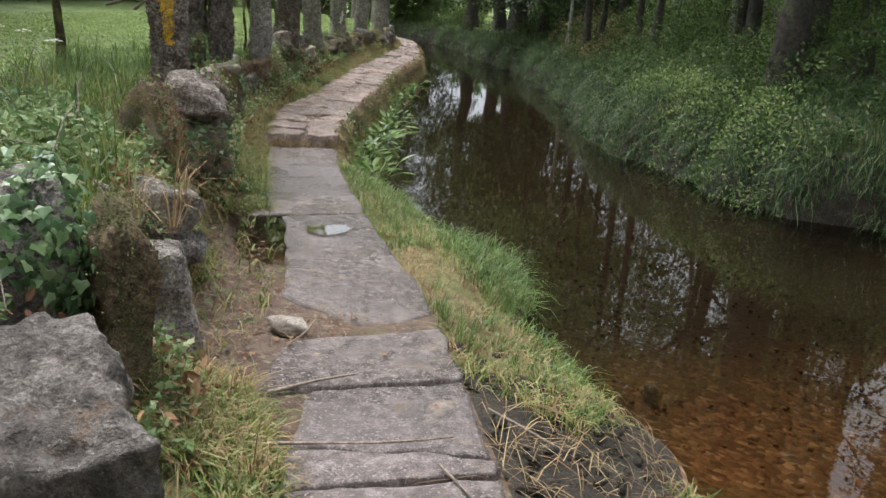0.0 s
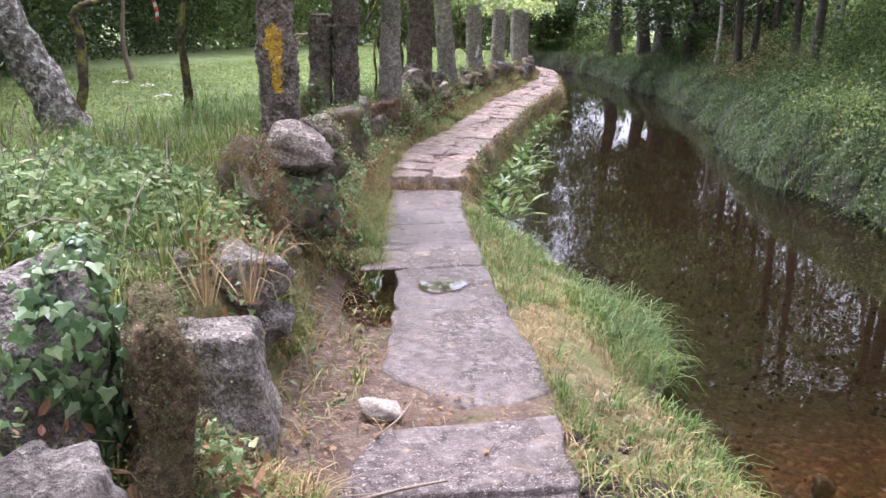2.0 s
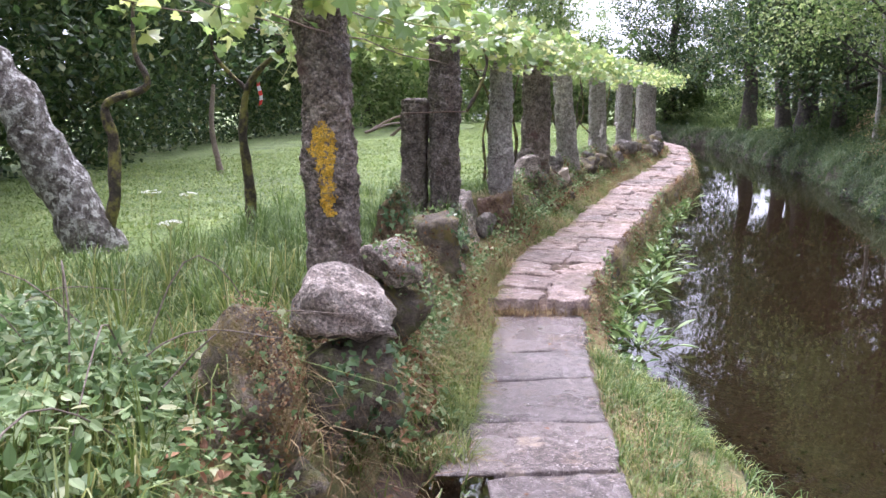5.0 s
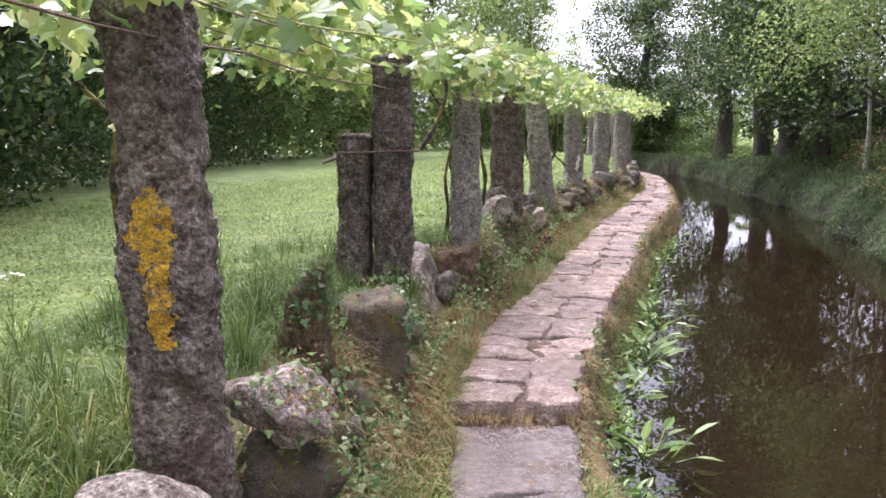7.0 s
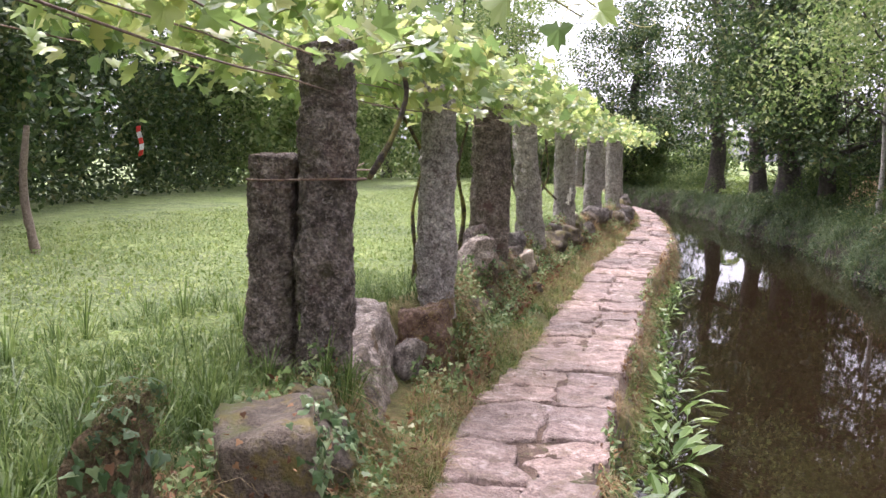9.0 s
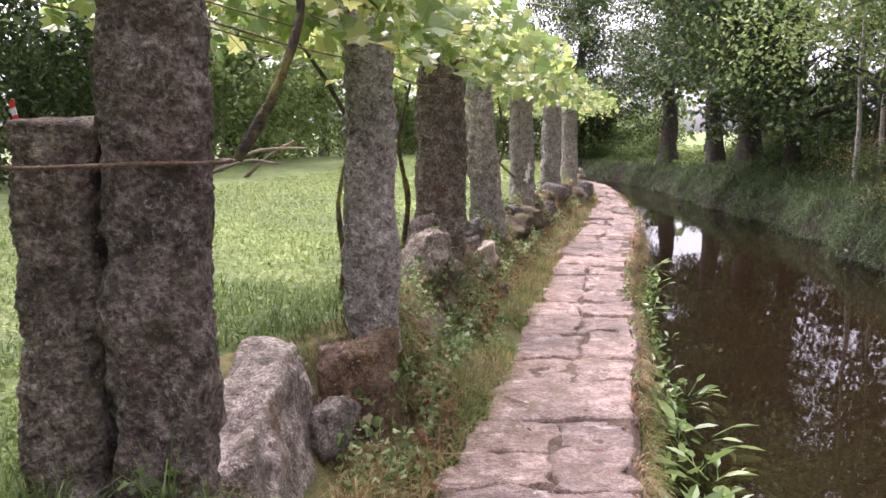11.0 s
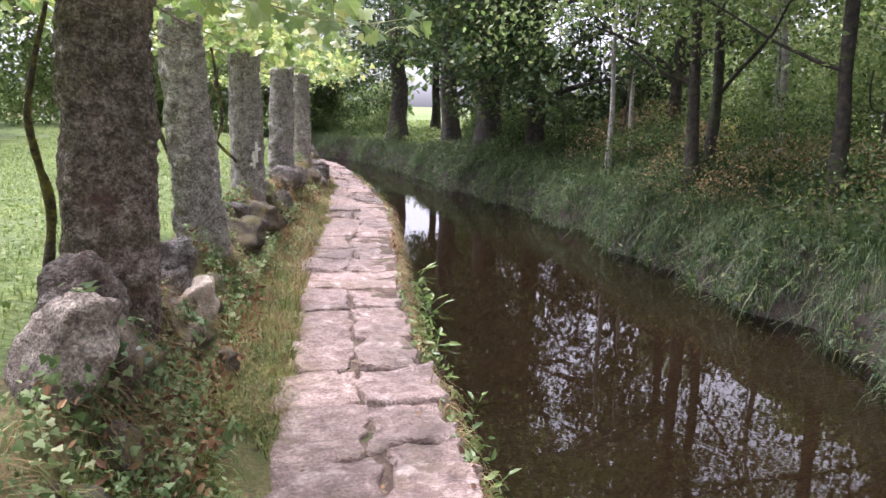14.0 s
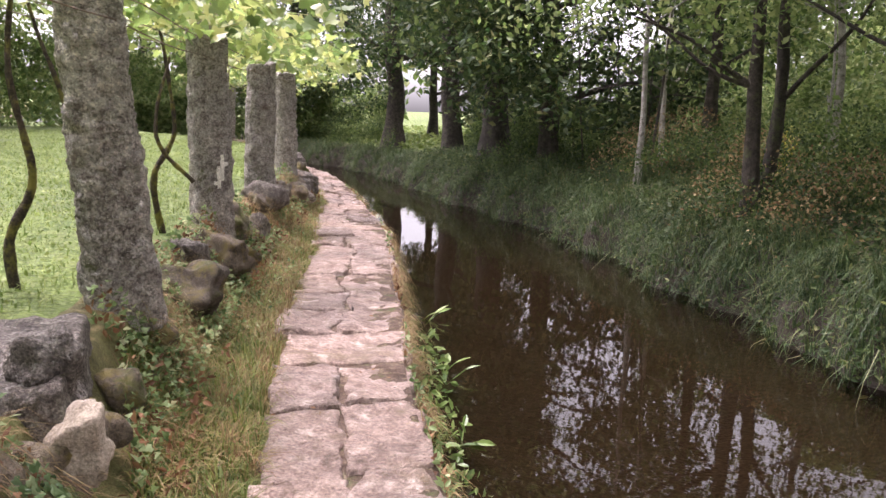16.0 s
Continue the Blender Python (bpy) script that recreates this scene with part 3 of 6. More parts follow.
def build_ground():
    V, tags = [], None
    for y in ROWS:
        s = section(min(max(y, -8), 60))
        row, tag = [], []
        for i in range(len(s) - 1):
            for c in range(COLS[i]):
                f = c / COLS[i]
                row.append((s[i][0] + f * (s[i + 1][0] - s[i][0]), y, s[i][1] + f * (s[i + 1][1] - s[i][1])))
                tag.append(i)
        row.append((s[-1][0], y, s[-1][1]))
        V += row
        tags = tag
    V = np.array(V)
    near = (np.abs(V[:, 0]) < 40) & (V[:, 1] > -9) & (V[:, 1] < 48)
    calm = (V[:, 0] > path_l(V[:, 1]) - 0.06) & (V[:, 0] < path_r(V[:, 1]) + 0.05)
    V[:, 2] += np.where(near, np.where(calm, 0.12, 1.0), 0) * (0.03 * vnoise(V, 2.2, 1) + 0.012 * vnoise(V, 9, 2))
    V[:, 2] -= 0.1 * np.exp(-(((V[:, 0] - 0.0) / 0.21) ** 4) - ((V[:, 1] - 2.65) / 0.62) ** 4)
    nc = len(tags) + 1
    nr = len(ROWS)
    i, j = np.meshgrid(np.arange(nr - 1), np.arange(nc - 1), indexing="ij")
    q = i * nc + j
    F = np.stack([q, q + 1, q + nc + 1, q + nc], -1).reshape(-1, 4)
    slot_of = np.array([0, 0, 0, 0, 0, 0, 1, 1, 1, 1, 1, 1, 1, 1, 1, 2, 2, 2, 2, 2, 4, 4, 3, 3, 3, 3, 3, 3])
    slots = np.tile(slot_of[np.array(tags)], (nr - 1, 1))
    tag_row = np.array(tags)
    for k, y in enumerate(ROWS[:-1]):
        grassy = (tag_row >= 6) & (tag_row <= 10) | (tag_row == 13) | (tag_row == 14) & (y < 5.4)
        if 0.1 < y < 3.4:
            grassy &= ~((tag_row == 9) | (tag_row == 10))
        if y < 0.25:
            grassy &= tag_row < 13
        slots[k, grassy] = 5
        if y > 33:
            slots[k, tag_row >= 23] = 0
        if y < 0.25:
            slots[k, (tag_row == 13) | (tag_row == 14)] = 4
    slots = slots.ravel()
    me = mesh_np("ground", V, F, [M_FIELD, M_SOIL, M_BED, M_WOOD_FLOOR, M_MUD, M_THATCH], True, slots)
    tagged(new("ground", me), "meadow, trodden soil, gravelly canal bed and wooded bank", "ground", kind="structure")


build_ground()


def build_water():
    ys = np.concatenate([[-150, -40], np.arange(-8, 46, 0.5), [60, 200]])
    V, F = [], []
    for y in ys:
        yc = min(max(y, -8), 60)
        a, b = float(bank_l(yc)) - 0.12, float(bank_r(yc)) + 0.1
        V += [(a + (b - a) * f, y, WATER_Z) for f in np.linspace(0, 1, 7)]
    F = [(i * 7 + j, i * 7 + j + 1, i * 7 + j + 8, i * 7 + j + 7) for i in range(len(ys) - 1) for j in range(6)]
    tagged(new("water", mesh_np("water", np.array(V), np.array(F), M_WATER, True)), "still brown clear canal water reflecting trees and sky", "water", kind="structure")


build_water()


# ---- stones ----
def ico(level):
    bm = bmesh.new()
    bmesh.ops.create_icosphere(bm, subdivisions=level, radius=1)
    bm.verts.index_update()
    v = np.array([p.co[:] for p in bm.verts])
    f = np.array([[p.index for p in t.verts] for t in bm.faces])
    bm.free()
    return v, f


ICO = {3: ico(3), 4: ico(4), 2: ico(2), 5: ico(5)}


def rock_mesh(name, dims, material, seed, blocky=0.5, level=4, rough=0.07):
    """An angular boulder: a ball cut by planes, rounded at the edges and roughened."""
    r = np.random.default_rng(seed)
    v, f = ICO[level]
    N = [np.array(a, float) for a in ((1, 0, 0), (-1, 0, 0), (0, 1, 0), (0, -1, 0), (0, 0, 1), (0, 0, -1))]
    N = [unit(a + r.normal(0, 0.22 * (1.2 - blocky), 3)) for a in N]
    D = [r.uniform(0.72, 0.85) if blocky > 0.9 else r.uniform(0.8, 1.0) for _ in N]
    for _ in range(max(1, int(26 * (1.15 - blocky)))):
        N.append(unit(r.normal(size=3)))
        D.append(r.uniform(0.86, 1.0) if blocky > 0.9 else r.uniform(0.6, 0.9))
    N, D = np.array(N), np.array(D)
    c = v @ N.T
    rad = np.where(c > 0.05, D[None] / np.maximum(c, 0.05), 9.0)
    k = 55.0
    rad = -np.log(np.exp(-k * np.minimum(rad, 3)).sum(1)) / k
    p = v * rad[:, None]
    size = np.asarray(dims, float) / 2
    p = p / np.abs(p).max(0) * size
    s = float(size.mean())
    d = rough * s * 2.6 * vnoise(p, 1.9 / s, seed) + rough * s * vnoise(p, 5 / s, seed + 1) + rough * 0.6 * s * vnoise(p, 12 / s, seed + 2) + rough * 0.3 * s * vnoise(p, 26 / s, seed + 4)
    p = p + v * d[:, None]
    return mesh_np(name, p, f, material, True)


def rock(name, at, dims, turn=(0, 0, 0), material=None, seed=1, label="", blocky=0.5, level=4):
    ob = new(name, rock_mesh(name, dims, material or M_ROCK, seed, blocky, 5 if max(dims) > 0.9 else level, 0.03 if blocky > 0.9 and material is not M_DARKMOSS else 0.1 if material in (M_MOSSROCK, M_DARKMOSS) else 0.07))
    ob.matrix_world = pose(*at, *turn)
    return tagged(ob, label or "weathered grey granite boulder in the low dry-stone wall", "rock", "stones of the low wall")


def hewn(name, top, bottom, material, seed, label, n=30, rough=0.036, soft=0.05):
    """A rough block between a top and a bottom face of four corners each, its edges worn round."""
    bm = bmesh.new()
    bmesh.ops.create_cube(bm, size=2.0)
    bmesh.ops.subdivide_edges(bm, edges=bm.edges[:], cuts=n, use_grid_fill=True)
    bm.verts.ensure_lookup_table()
    v = np.array([q.co[:] for q in bm.verts])
    F = [[q.index for q in f.verts] for f in bm.faces]
    bm.free()
    e = 1 / soft
    v = v * (np.abs(v).max(1) / (np.abs(v) ** e).sum(1) ** (1 / e))[:, None]
    a, b, c = (v.T + 1) / 2
    quad = lambda q: (1 - a)[:, None] * ((1 - b)[:, None] * q[0] + b[:, None] * q[3]) + a[:, None] * ((1 - b)[:, None] * q[1] + b[:, None] * q[2])
    top, bottom = np.array(top, float), np.array(bottom, float)
    p = c[:, None] * quad(top) + (1 - c)[:, None] * quad(bottom)
    mid = p.mean(0)
    d = unit(v) * (rough * (1.3 * vnoise(p, 5, seed) + 0.8 * vnoise(p, 13, seed + 1) + 0.45 * vnoise(p, 34, seed + 2)) - 0.4 * rough)[:, None]
    foot = np.array([mid[0], mid[1], bottom[:, 2].min()])
    ob = new(name, mesh_np(name, p + d - foot, F, material, True))
    ob.matrix_world = pose(*foot)
    return tagged(ob, label, "rock", "stones of the low wall")


def post_mesh(name, w, d, h, seed, material, taper=0.85, bow=0.0, waist=0.0, rows=64, around=36, expo=3.6):
    """A rough-hewn granite monolith from z = 0 up to h."""
    zs = np.concatenate([np.linspace(0, h, rows), [h + 0.012, h + 0.018]])
    sc = np.concatenate([1 - (1 - taper) * np.linspace(0, 1, rows) ** 1.2, [taper * 0.75, taper * 0.02]])
    an = np.linspace(0, 2 * np.pi, around, endpoint=False)
    ca, sa = np.cos(an), np.sin(an)
    rr = (np.abs(ca) ** expo + np.abs(sa) ** expo) ** (-1 / expo)
    X = (w / 2) * (rr * ca)[None] * sc[:, None]
    Y = (d / 2) * (rr * sa)[None] * sc[:, None]
    Z = np.repeat(zs[:, None], around, 1)
    f = zs / h
    X = X + (bow * np.sin(np.pi * np.clip(f, 0, 1)) + waist * vnoise(np.stack([f * 0, f * 0, f * h], 1), 1.7, seed))[:, None]
    V = np.stack([X, Y, Z], -1).reshape(-1, 3)
    nrm = np.stack([np.tile(ca, len(zs)), np.tile(sa, len(zs)), np.zeros(len(V))], 1)
    k = 0.016 * vnoise(V, 4.5, seed) + 0.013 * vnoise(V, 12, seed + 1) + 0.011 * vnoise(V, 30, seed + 2) + 0.006 * vnoise(V, 75, seed + 3)
    V = V + nrm * k[:, None]
    V[:, 2] += np.where(V[:, 2] > h - 0.1, 0.03 * vnoise(V, 6, seed + 4), 0)
    m = len(zs)
    F = np.array([(i * around + j, i * around + (j + 1) % around, (i + 1) * around + (j + 1) % around, (i + 1) * around + j) for i in range(m - 1) for j in range(around)])
    return V, F


POST_LABEL = "rough-hewn lichened granite vine post standing in the stone wall"


def post(at, w, d, h, seed, turn=(0, 0, 0), label="", fine=False, dark=False, **kw):
    V, F = post_mesh("post", w, d, h, seed, M_POST, rows=300 if fine else 170 if at[1] < 15 else 64, around=170 if fine else 90 if at[1] < 15 else 36, **kw)
    ob = thing("granite_post", label or POST_LABEL, "stone post", group="granite vine posts")
    ob.matrix_world = pose(*at, *turn)
    part("shaft", mesh_np("shaft", V, F, M_POST_DARK if dark else M_POST, True), ob)
    return ob, V, F


def paint_on(parent, V, F, name, material, inside, label, lift=0.004):
    """A coat of paint on the faces of a post for which inside(x, z) holds, on the side towards the path."""
    C = V[F].mean(1)
    n = unit(np.cross(V[F[:, 1]] - V[F[:, 0]], V[F[:, 3]] - V[F[:, 0]]))
    keep = np.array([n[i, 1] < -0.25 and inside(*C[i]) for i in range(len(F))])
    G = F[keep]
    ids, inv = np.unique(G, return_inverse=True)
    vn = np.zeros_like(V)
    for k in range(4):
        np.add.at(vn, F[:, k], n)
    P = V[ids] + unit(vn[ids]) * lift
    part(name, mesh_np(name, P, inv.reshape(G.shape), material, True), parent, label)


# the post with the yellow arrow
p1, V1, F1 = post((-0.57, 3.58, 0.42), 0.25, 0.22, 1.75, 11, (0, -1.5, 4), "tall lichened granite post with a painted yellow arrow", True, True, taper=0.95, waist=0.05)


def arrow_shape(x, y, z):
    z = z + 0.42
    e = 0.022 * float(noise.noise((x * 22, z * 22, 1.0))) + 0.014 * float(noise.noise((x * 80, z * 80, 4.0)))
    x = x + 0.012
    half = np.interp(z, [0.975, 0.995, 1.08, 1.2, 1.255, 1.29, 1.34, 1.385, 1.415, 1.425], [0.0, 0.03, 0.034, 0.036, 0.044, 0.064, 0.056, 0.04, 0.018, 0.0])
    return abs(x - 0.018 * (1.42 - z) / 0.42) < half + e * (half > 0.005)


paint_on(p1, V1, F1, "painted_arrow", M_YELLOW, arrow_shape, "flaking yellow painted arrow pointing up")

p2, V2, F2 = post((-0.12, 7.1, 0.42), 0.27, 0.24, 1.64, 21, (0, 0, 5), "tall dark granite post bound by wire to a shorter one", dark=True, taper=0.95, expo=5)
p2b, _, _ = post((-0.4, 7.2, 0.42), 0.24, 0.24, 1.1, 22, (0, 1, 0), "short dark granite post bound with wire beside a taller one", dark=True, taper=0.97, expo=5)
post((0.48, 9.2, 0.35), 0.28, 0.24, 1.84, 31, (0, -1.2, 8), "tall pale lichened granite post above ivy", taper=0.85, waist=0.03)
post((1.05, 11.6, 0.4), 0.41, 0.28, 1.7, 41, (0, 0.5, 10), "broad dark granite post behind boulders of the wall", dark=True, taper=0.88, waist=0.03)
post((1.81, 13.9, 0.35), 0.35, 0.26, 1.75, 51, (0, -4.5, 10), "leaning pale grey granite post with a shoulder", taper=0.8, waist=0.03)
p6, V6, F6 = post((2.74, 16.8, 0.35), 0.34, 0.26, 1.95, 61, (0, -1.5, 12), "granite post streaked with old white paint", taper=0.9)
paint_on(p6, V6, F6, "white_paint", M_WHITE, lambda x, y, z: abs(x - 0.03 + 0.02 * math.sin(z * 17)) < 0.026 + 0.03 * float(noise.noise((x * 30, z * 25, 2.0))) and 0.42 < z < 0.72, "old white paint blot")
for k, (x, y, w, h) in enumerate([(3.72, 19.4, 0.34, 1.6), (4.75, 22.1, 0.32, 1.6), (5.2, 24.0, 0.3, 1.6), (5.85, 26.4, 0.32, 1.65), (6.35, 28.8, 0.3, 1.6), (6.5, 31.2, 0.3, 1.6), (6.2, 34, 0.3, 1.6)]):
    post((x, y, 0.35), w, 0.26, h, 71 + k * 3, (0, (-1) ** k * 1.2, 15), taper=0.88)
# wire that binds the twin posts
band = [(-0.5, 7.08, 1.41), (-0.4, 6.985, 1.41), (-0.12, 6.955, 1.42), (0.03, 7.0, 1.42), (0.03, 7.22, 1.42), (-0.4, 7.34, 1.41), (-0.5, 7.25, 1.41), (-0.5, 7.08, 1.41)]
tagged(new("binding_wire", mesh_np("binding_wire", *tube(smooth_line(band, 60), np.full(60, 0.006), 6), M_WIRE, True)), "rusty wire bound round the twin granite posts", "wire")

# boulders of the wall, one by one
ROCKS = [
    # at, dims, turn, seed, material, label
    ((-1.13, -0.74, 0.19), (1.1, 0.66, 0.78), (14, 15, 22), 101, M_ROCK_BROWN, "big pale granite boulder with a sharp ridge beside the path"),
    ((-0.72, -1.12, 0.0), (0.34, 0.3, 0.26), (5, 0, 40), 102, M_ROCK, ""),
    ((-0.93, -0.02, 0.45), (0.46, 0.42, 0.86), (0, -4, 10), 103, M_ROCK, "upright granite stone hung with ivy"),
    ((-0.66, -0.08, 0.29), (0.14, 0.3, 0.84), (0, 2, 18), 104, M_DARKMOSS, "thin upright stone slab furred with golden-brown moss at the wall end"),
    ((-0.63, 0.74, 0.13), (0.34, 0.46, 0.54), (4, 10, 12), 105, M_ROCK_BROWN, "squared granite block with a flat top"),
    ((-0.95, 1.2, 0.44), (0.32, 0.28, 0.2), (0, 10, 30), 106, M_ROCK, ""),
    ((-0.55, 1.3, 0.36), (0.34, 0.3, 0.3), (0, 22, -12), 107, M_ROCK, ""),
    ((-0.45, 1.22, 0.2), (0.16, 0.2, 0.2), (0, 10, 20), 108, M_ROCK, ""),
    ((-0.66, 2.2, 0.52), (0.36, 0.46, 0.64), (0, 4, 5), 109, M_MOSSROCK, "moss-grown rock under dry grass in the wall"),
    ((-0.42, 2.78, 0.7), (0.4, 0.42, 0.3), (6, 8, 20), 110, M_PALEROCK, "rounded pale granite boulder on top of the wall"),
    ((-0.41, 2.84, 0.36), (0.5, 0.5, 0.46), (0, 0, 50), 111, M_MOSSROCK, "mossy boulder under a pale one in the wall"),
    ((-0.31, 3.87, 0.68), (0.46, 0.34, 0.24), (0, 24, 12), 112, M_PALEROCK, "yellow-mossed rock leaning on the arrow post"),
    ((-0.34, 3.95, 0.4), (0.42, 0.4, 0.44), (0, 10, 30), 113, M_MOSSROCK, ""),
    ((-0.42, 4.98, 0.56), (0.24, 0.28, 0.84), (0, 9, 10), 114, M_MOSSROCK, "pointed mossy stone leaning in the wall"),
    ((-0.18, 5.75, 0.42), (0.34, 0.5, 0.54), (0, 0, 12), 115, M_MOSSROCK, "flat-topped block overgrown with ivy"),
    ((-0.05, 6.2, 0.36), (0.3, 0.5, 0.44), (0, 10, 20), 116, M_MOSSROCK, ""),
    ((-0.0, 8.18, 0.37), (0.48, 1.05, 0.6), (20, 14, 12), 117, M_ROCK, "long pale boulder tilted against the wall"),
    ((-0.36, 7.72, 0.42), (0.3, 0.3, 0.26), (0, 10, 10), 118, M_MOSSROCK, ""),
    ((0.26, 8.4, 0.22), (0.24, 0.26, 0.3), (0, 20, 30), 119, M_ROCK, ""),
    ((0.42, 8.86, 0.27), (0.5, 0.5, 0.56), (0, 0, 14), 120, M_MOSSROCK, "squared reddish block like a stump, moss on its side"),
    ((0.85, 10.75, 0.62), (0.36, 0.54, 0.48), (10, 28, 20), 121, M_PALEROCK, "big pale boulder with a rounded top on the wall"),
    ((0.9, 11.15, 0.72), (0.36, 0.34, 0.34), (0, 0, 30), 122, M_POST_DARK, "dark boulder behind a pale one"),
    ((1.0, 11.1, 0.38), (0.34, 0.6, 0.5), (0, 10, 18), 123, M_MOSSROCK, ""),
    ((1.46, 12.6, 0.58), (0.24, 0.24, 0.24), (0, 0, 30), 124, M_ROCK, ""),
    ((1.54, 12.3, 0.38), (0.2, 0.26, 0.34), (0, 14, 10), 125, M_PALE, "small pale upright stone in dry grass"),
    ((1.35, 12.0, 0.3), (0.3, 0.5, 0.4), (0, 0, 20), 126, M_MOSSROCK, ""),
    ((1.42, 12.98, 0.45), (0.4, 0.95, 0.38), (0, 10, 16), 127, M_ROCK, "flat grey boulder at the post's foot"),
    ((1.62, 11.95, 0.14), (0.14, 0.16, 0.2), (0, 0, 0), 128, M_MOSSROCK, ""),
]
HEWN = {
    # top and bottom corners from the near one on the meadow side, anticlockwise
    101: ([(-1.2, -1.15, 0.36), (-0.48, -0.98, 0.42), (-0.68, -0.52, 0.585), (-1.28, -0.6, 0.5)], [(-1.2, -1.05, -0.05), (-0.42, -0.9, -0.05), (-0.52, -0.48, -0.05), (-1.25, -0.55, -0.05)], M_DARKROCK),
    105: ([(-0.79, 0.47, 0.4), (-0.47, 0.5, 0.39), (-0.48, 0.86, 0.36), (-0.86, 0.8, 0.38)], [(-0.82, 0.4, 0.0), (-0.38, 0.42, -0.05), (-0.4, 0.9, -0.05), (-0.86, 0.85, 0.0)], M_ROCK),
    114: ([(-0.45, 4.9, 0.88), (-0.35, 4.88, 0.97), (-0.33, 5.05, 0.95), (-0.43, 5.08, 0.88)], [(-0.64, 4.85, 0.3), (-0.3, 4.83, 0.2), (-0.28, 5.15, 0.2), (-0.62, 5.15, 0.3)], M_DARKMOSS),
    127: ([(1.14, 12.5, 0.5), (1.5, 12.42, 0.56), (1.62, 13.3, 0.6), (1.25, 13.35, 0.58)], [(1.12, 12.45, 0.1), (1.56, 12.4, 0.05), (1.68, 13.32, 0.05), (1.25, 13.4, 0.1)], M_ROCK),
    117: ([(-0.2, 7.4, 0.45), (0.05, 7.42, 0.49), (0.13, 8.6, 0.61), (-0.13, 8.66, 0.57)], [(-0.24, 7.36, 0.0), (0.16, 7.38, -0.02), (0.25, 8.55, 0.0), (-0.16, 8.7, 0.0)], M_PALEROCK),
    120: ([(0.2, 8.66, 0.45), (0.5, 8.64, 0.5), (0.59, 8.95, 0.54), (0.2, 9.05, 0.46)], [(0.18, 8.6, -0.05), (0.54, 8.58, -0.05), (0.64, 8.96, -0.05), (0.2, 9.05, -0.05)], M_STUMP),
}
wall_stones = []
for at, dims, turn, seed, mt, label in ROCKS:
    if seed in HEWN:
        wall_stones.append(hewn("wall_stone", *HEWN[seed], seed, label, rough=0.02 if seed in (105, 127) else 0.036))
        continue
    wall_stones.append(rock("wall_stone", at, dims, turn, mt, seed, label, 1.05 if "block" in label or "slab" in label else 0.95 if "ridge" in label else 0.55))
r_ = np.random.default_rng(5)
for y in np.arange(14.6, 34, 0.62):
    s = r_.uniform(0.22, 0.42)
    wall_stones.append(rock("wall_stone", (float(wall_x(y)) + r_.uniform(0.05, 0.25), y, r_.uniform(0.22, 0.5)), (s, s * 1.2, s * 0.9), (r_.uniform(-15, 15), r_.uniform(-15, 25), r_.uniform(0, 90)), [M_ROCK, M_MOSSROCK][int(r_.integers(2))], int(r_.integers(999)), "", 0.8, 4))
for y in np.arange(-2.4, 14.3, 0.42):
    if 0.2 < y < 1.1 or 7.2 < y < 9.1:
        continue
    s = r_.uniform(0.2, 0.34)
    wall_stones.append(rock("wall_stone", (float(wall_x(y)) + r_.uniform(0.08, 0.16), y, r_.uniform(0.12, 0.3)), (s, s * 1.3, s * 0.9), (r_.uniform(-15, 15), r_.uniform(-15, 15), r_.uniform(0, 90)), M_MOSSROCK, int(r_.integers(999)), "dark mossy stone low in the overgrown wall", 0.6, 3))


# ---- the slab path ----
pavement = tagged(new("pavement"), "narrow causeway of worn granite slabs along the canal", "path", kind="structure")


def slab(c00, c10, c11, c01, z, material, seed, thick=0.16, n=10, jag=0.02, bulge=0.0, tilt=0.0, relief=0.008):
    """One worn slab: corners front-left, front-right, back-right, back-left; ragged edges, uneven top."""
    g = np.concatenate([[0], np.linspace(0.028, 0.972, n - 1), [1]])
    u, v = np.meshgrid(g, g)
    C = [np.array(c, float) for c in (c00, c10, c11, c01)]
    P = ((1 - u) * (1 - v))[..., None] * C[0] + (u * (1 - v))[..., None] * C[1] + (u * v)[..., None] * C[2] + ((1 - u) * v)[..., None] * C[3]
    P = P.reshape(-1, 2)
    uu, vv = u.ravel(), v.ravel()
    P[:, 1] -= bulge * np.sin(np.pi * uu) * (1 - vv)
    Q = np.stack([P[:, 0], P[:, 1], np.full(len(P), seed * 0.37)], 1)
    edge = np.minimum.reduce([uu, 1 - uu, vv, 1 - vv])
    P[:, 0] += jag * (vnoise(Q, 6, seed) + 0.4 * vnoise(Q, 19, seed + 8)) * (edge < 0.05)
    P[:, 1] += jag * (vnoise(Q, 7, seed + 3) + 0.4 * vnoise(Q, 19, seed + 9)) * (edge < 0.05)
    Z = z + tilt * (0.5 - uu) + relief * vnoise(Q, 3.5, seed) + relief * 0.6 * vnoise(Q, 11, seed + 1) + relief * 0.3 * vnoise(Q, 26, seed + 2)
    Z = Z - np.where(edge < 0.01, 0.007 + 0.006 * vnoise(Q, 5, seed + 6), 0)
    top = np.stack([P[:, 0], P[:, 1], Z], 1)
    ring = [i for i in range(n + 1)] + [(n + 1) * k + n for k in range(1, n + 1)] + [(n + 1) * n + k for k in range(n - 1, -1, -1)] + [(n + 1) * k for k in range(n - 1, 0, -1)]
    bot = top[ring] - np.array([0, 0, thick])
    V = np.concatenate([top, bot])
    o = len(top)
    F = [(j * (n + 1) + i, j * (n + 1) + i + 1, (j + 1) * (n + 1) + i + 1, (j + 1) * (n + 1) + i) for j in range(n) for i in range(n)]
    m = len(ring)
    F += [(ring[(k + 1) % m], ring[k], o + k, o + (k + 1) % m) for k in range(m)]
    return part("slab", mesh_np("slab", V, np.array(F), material, True), pavement)


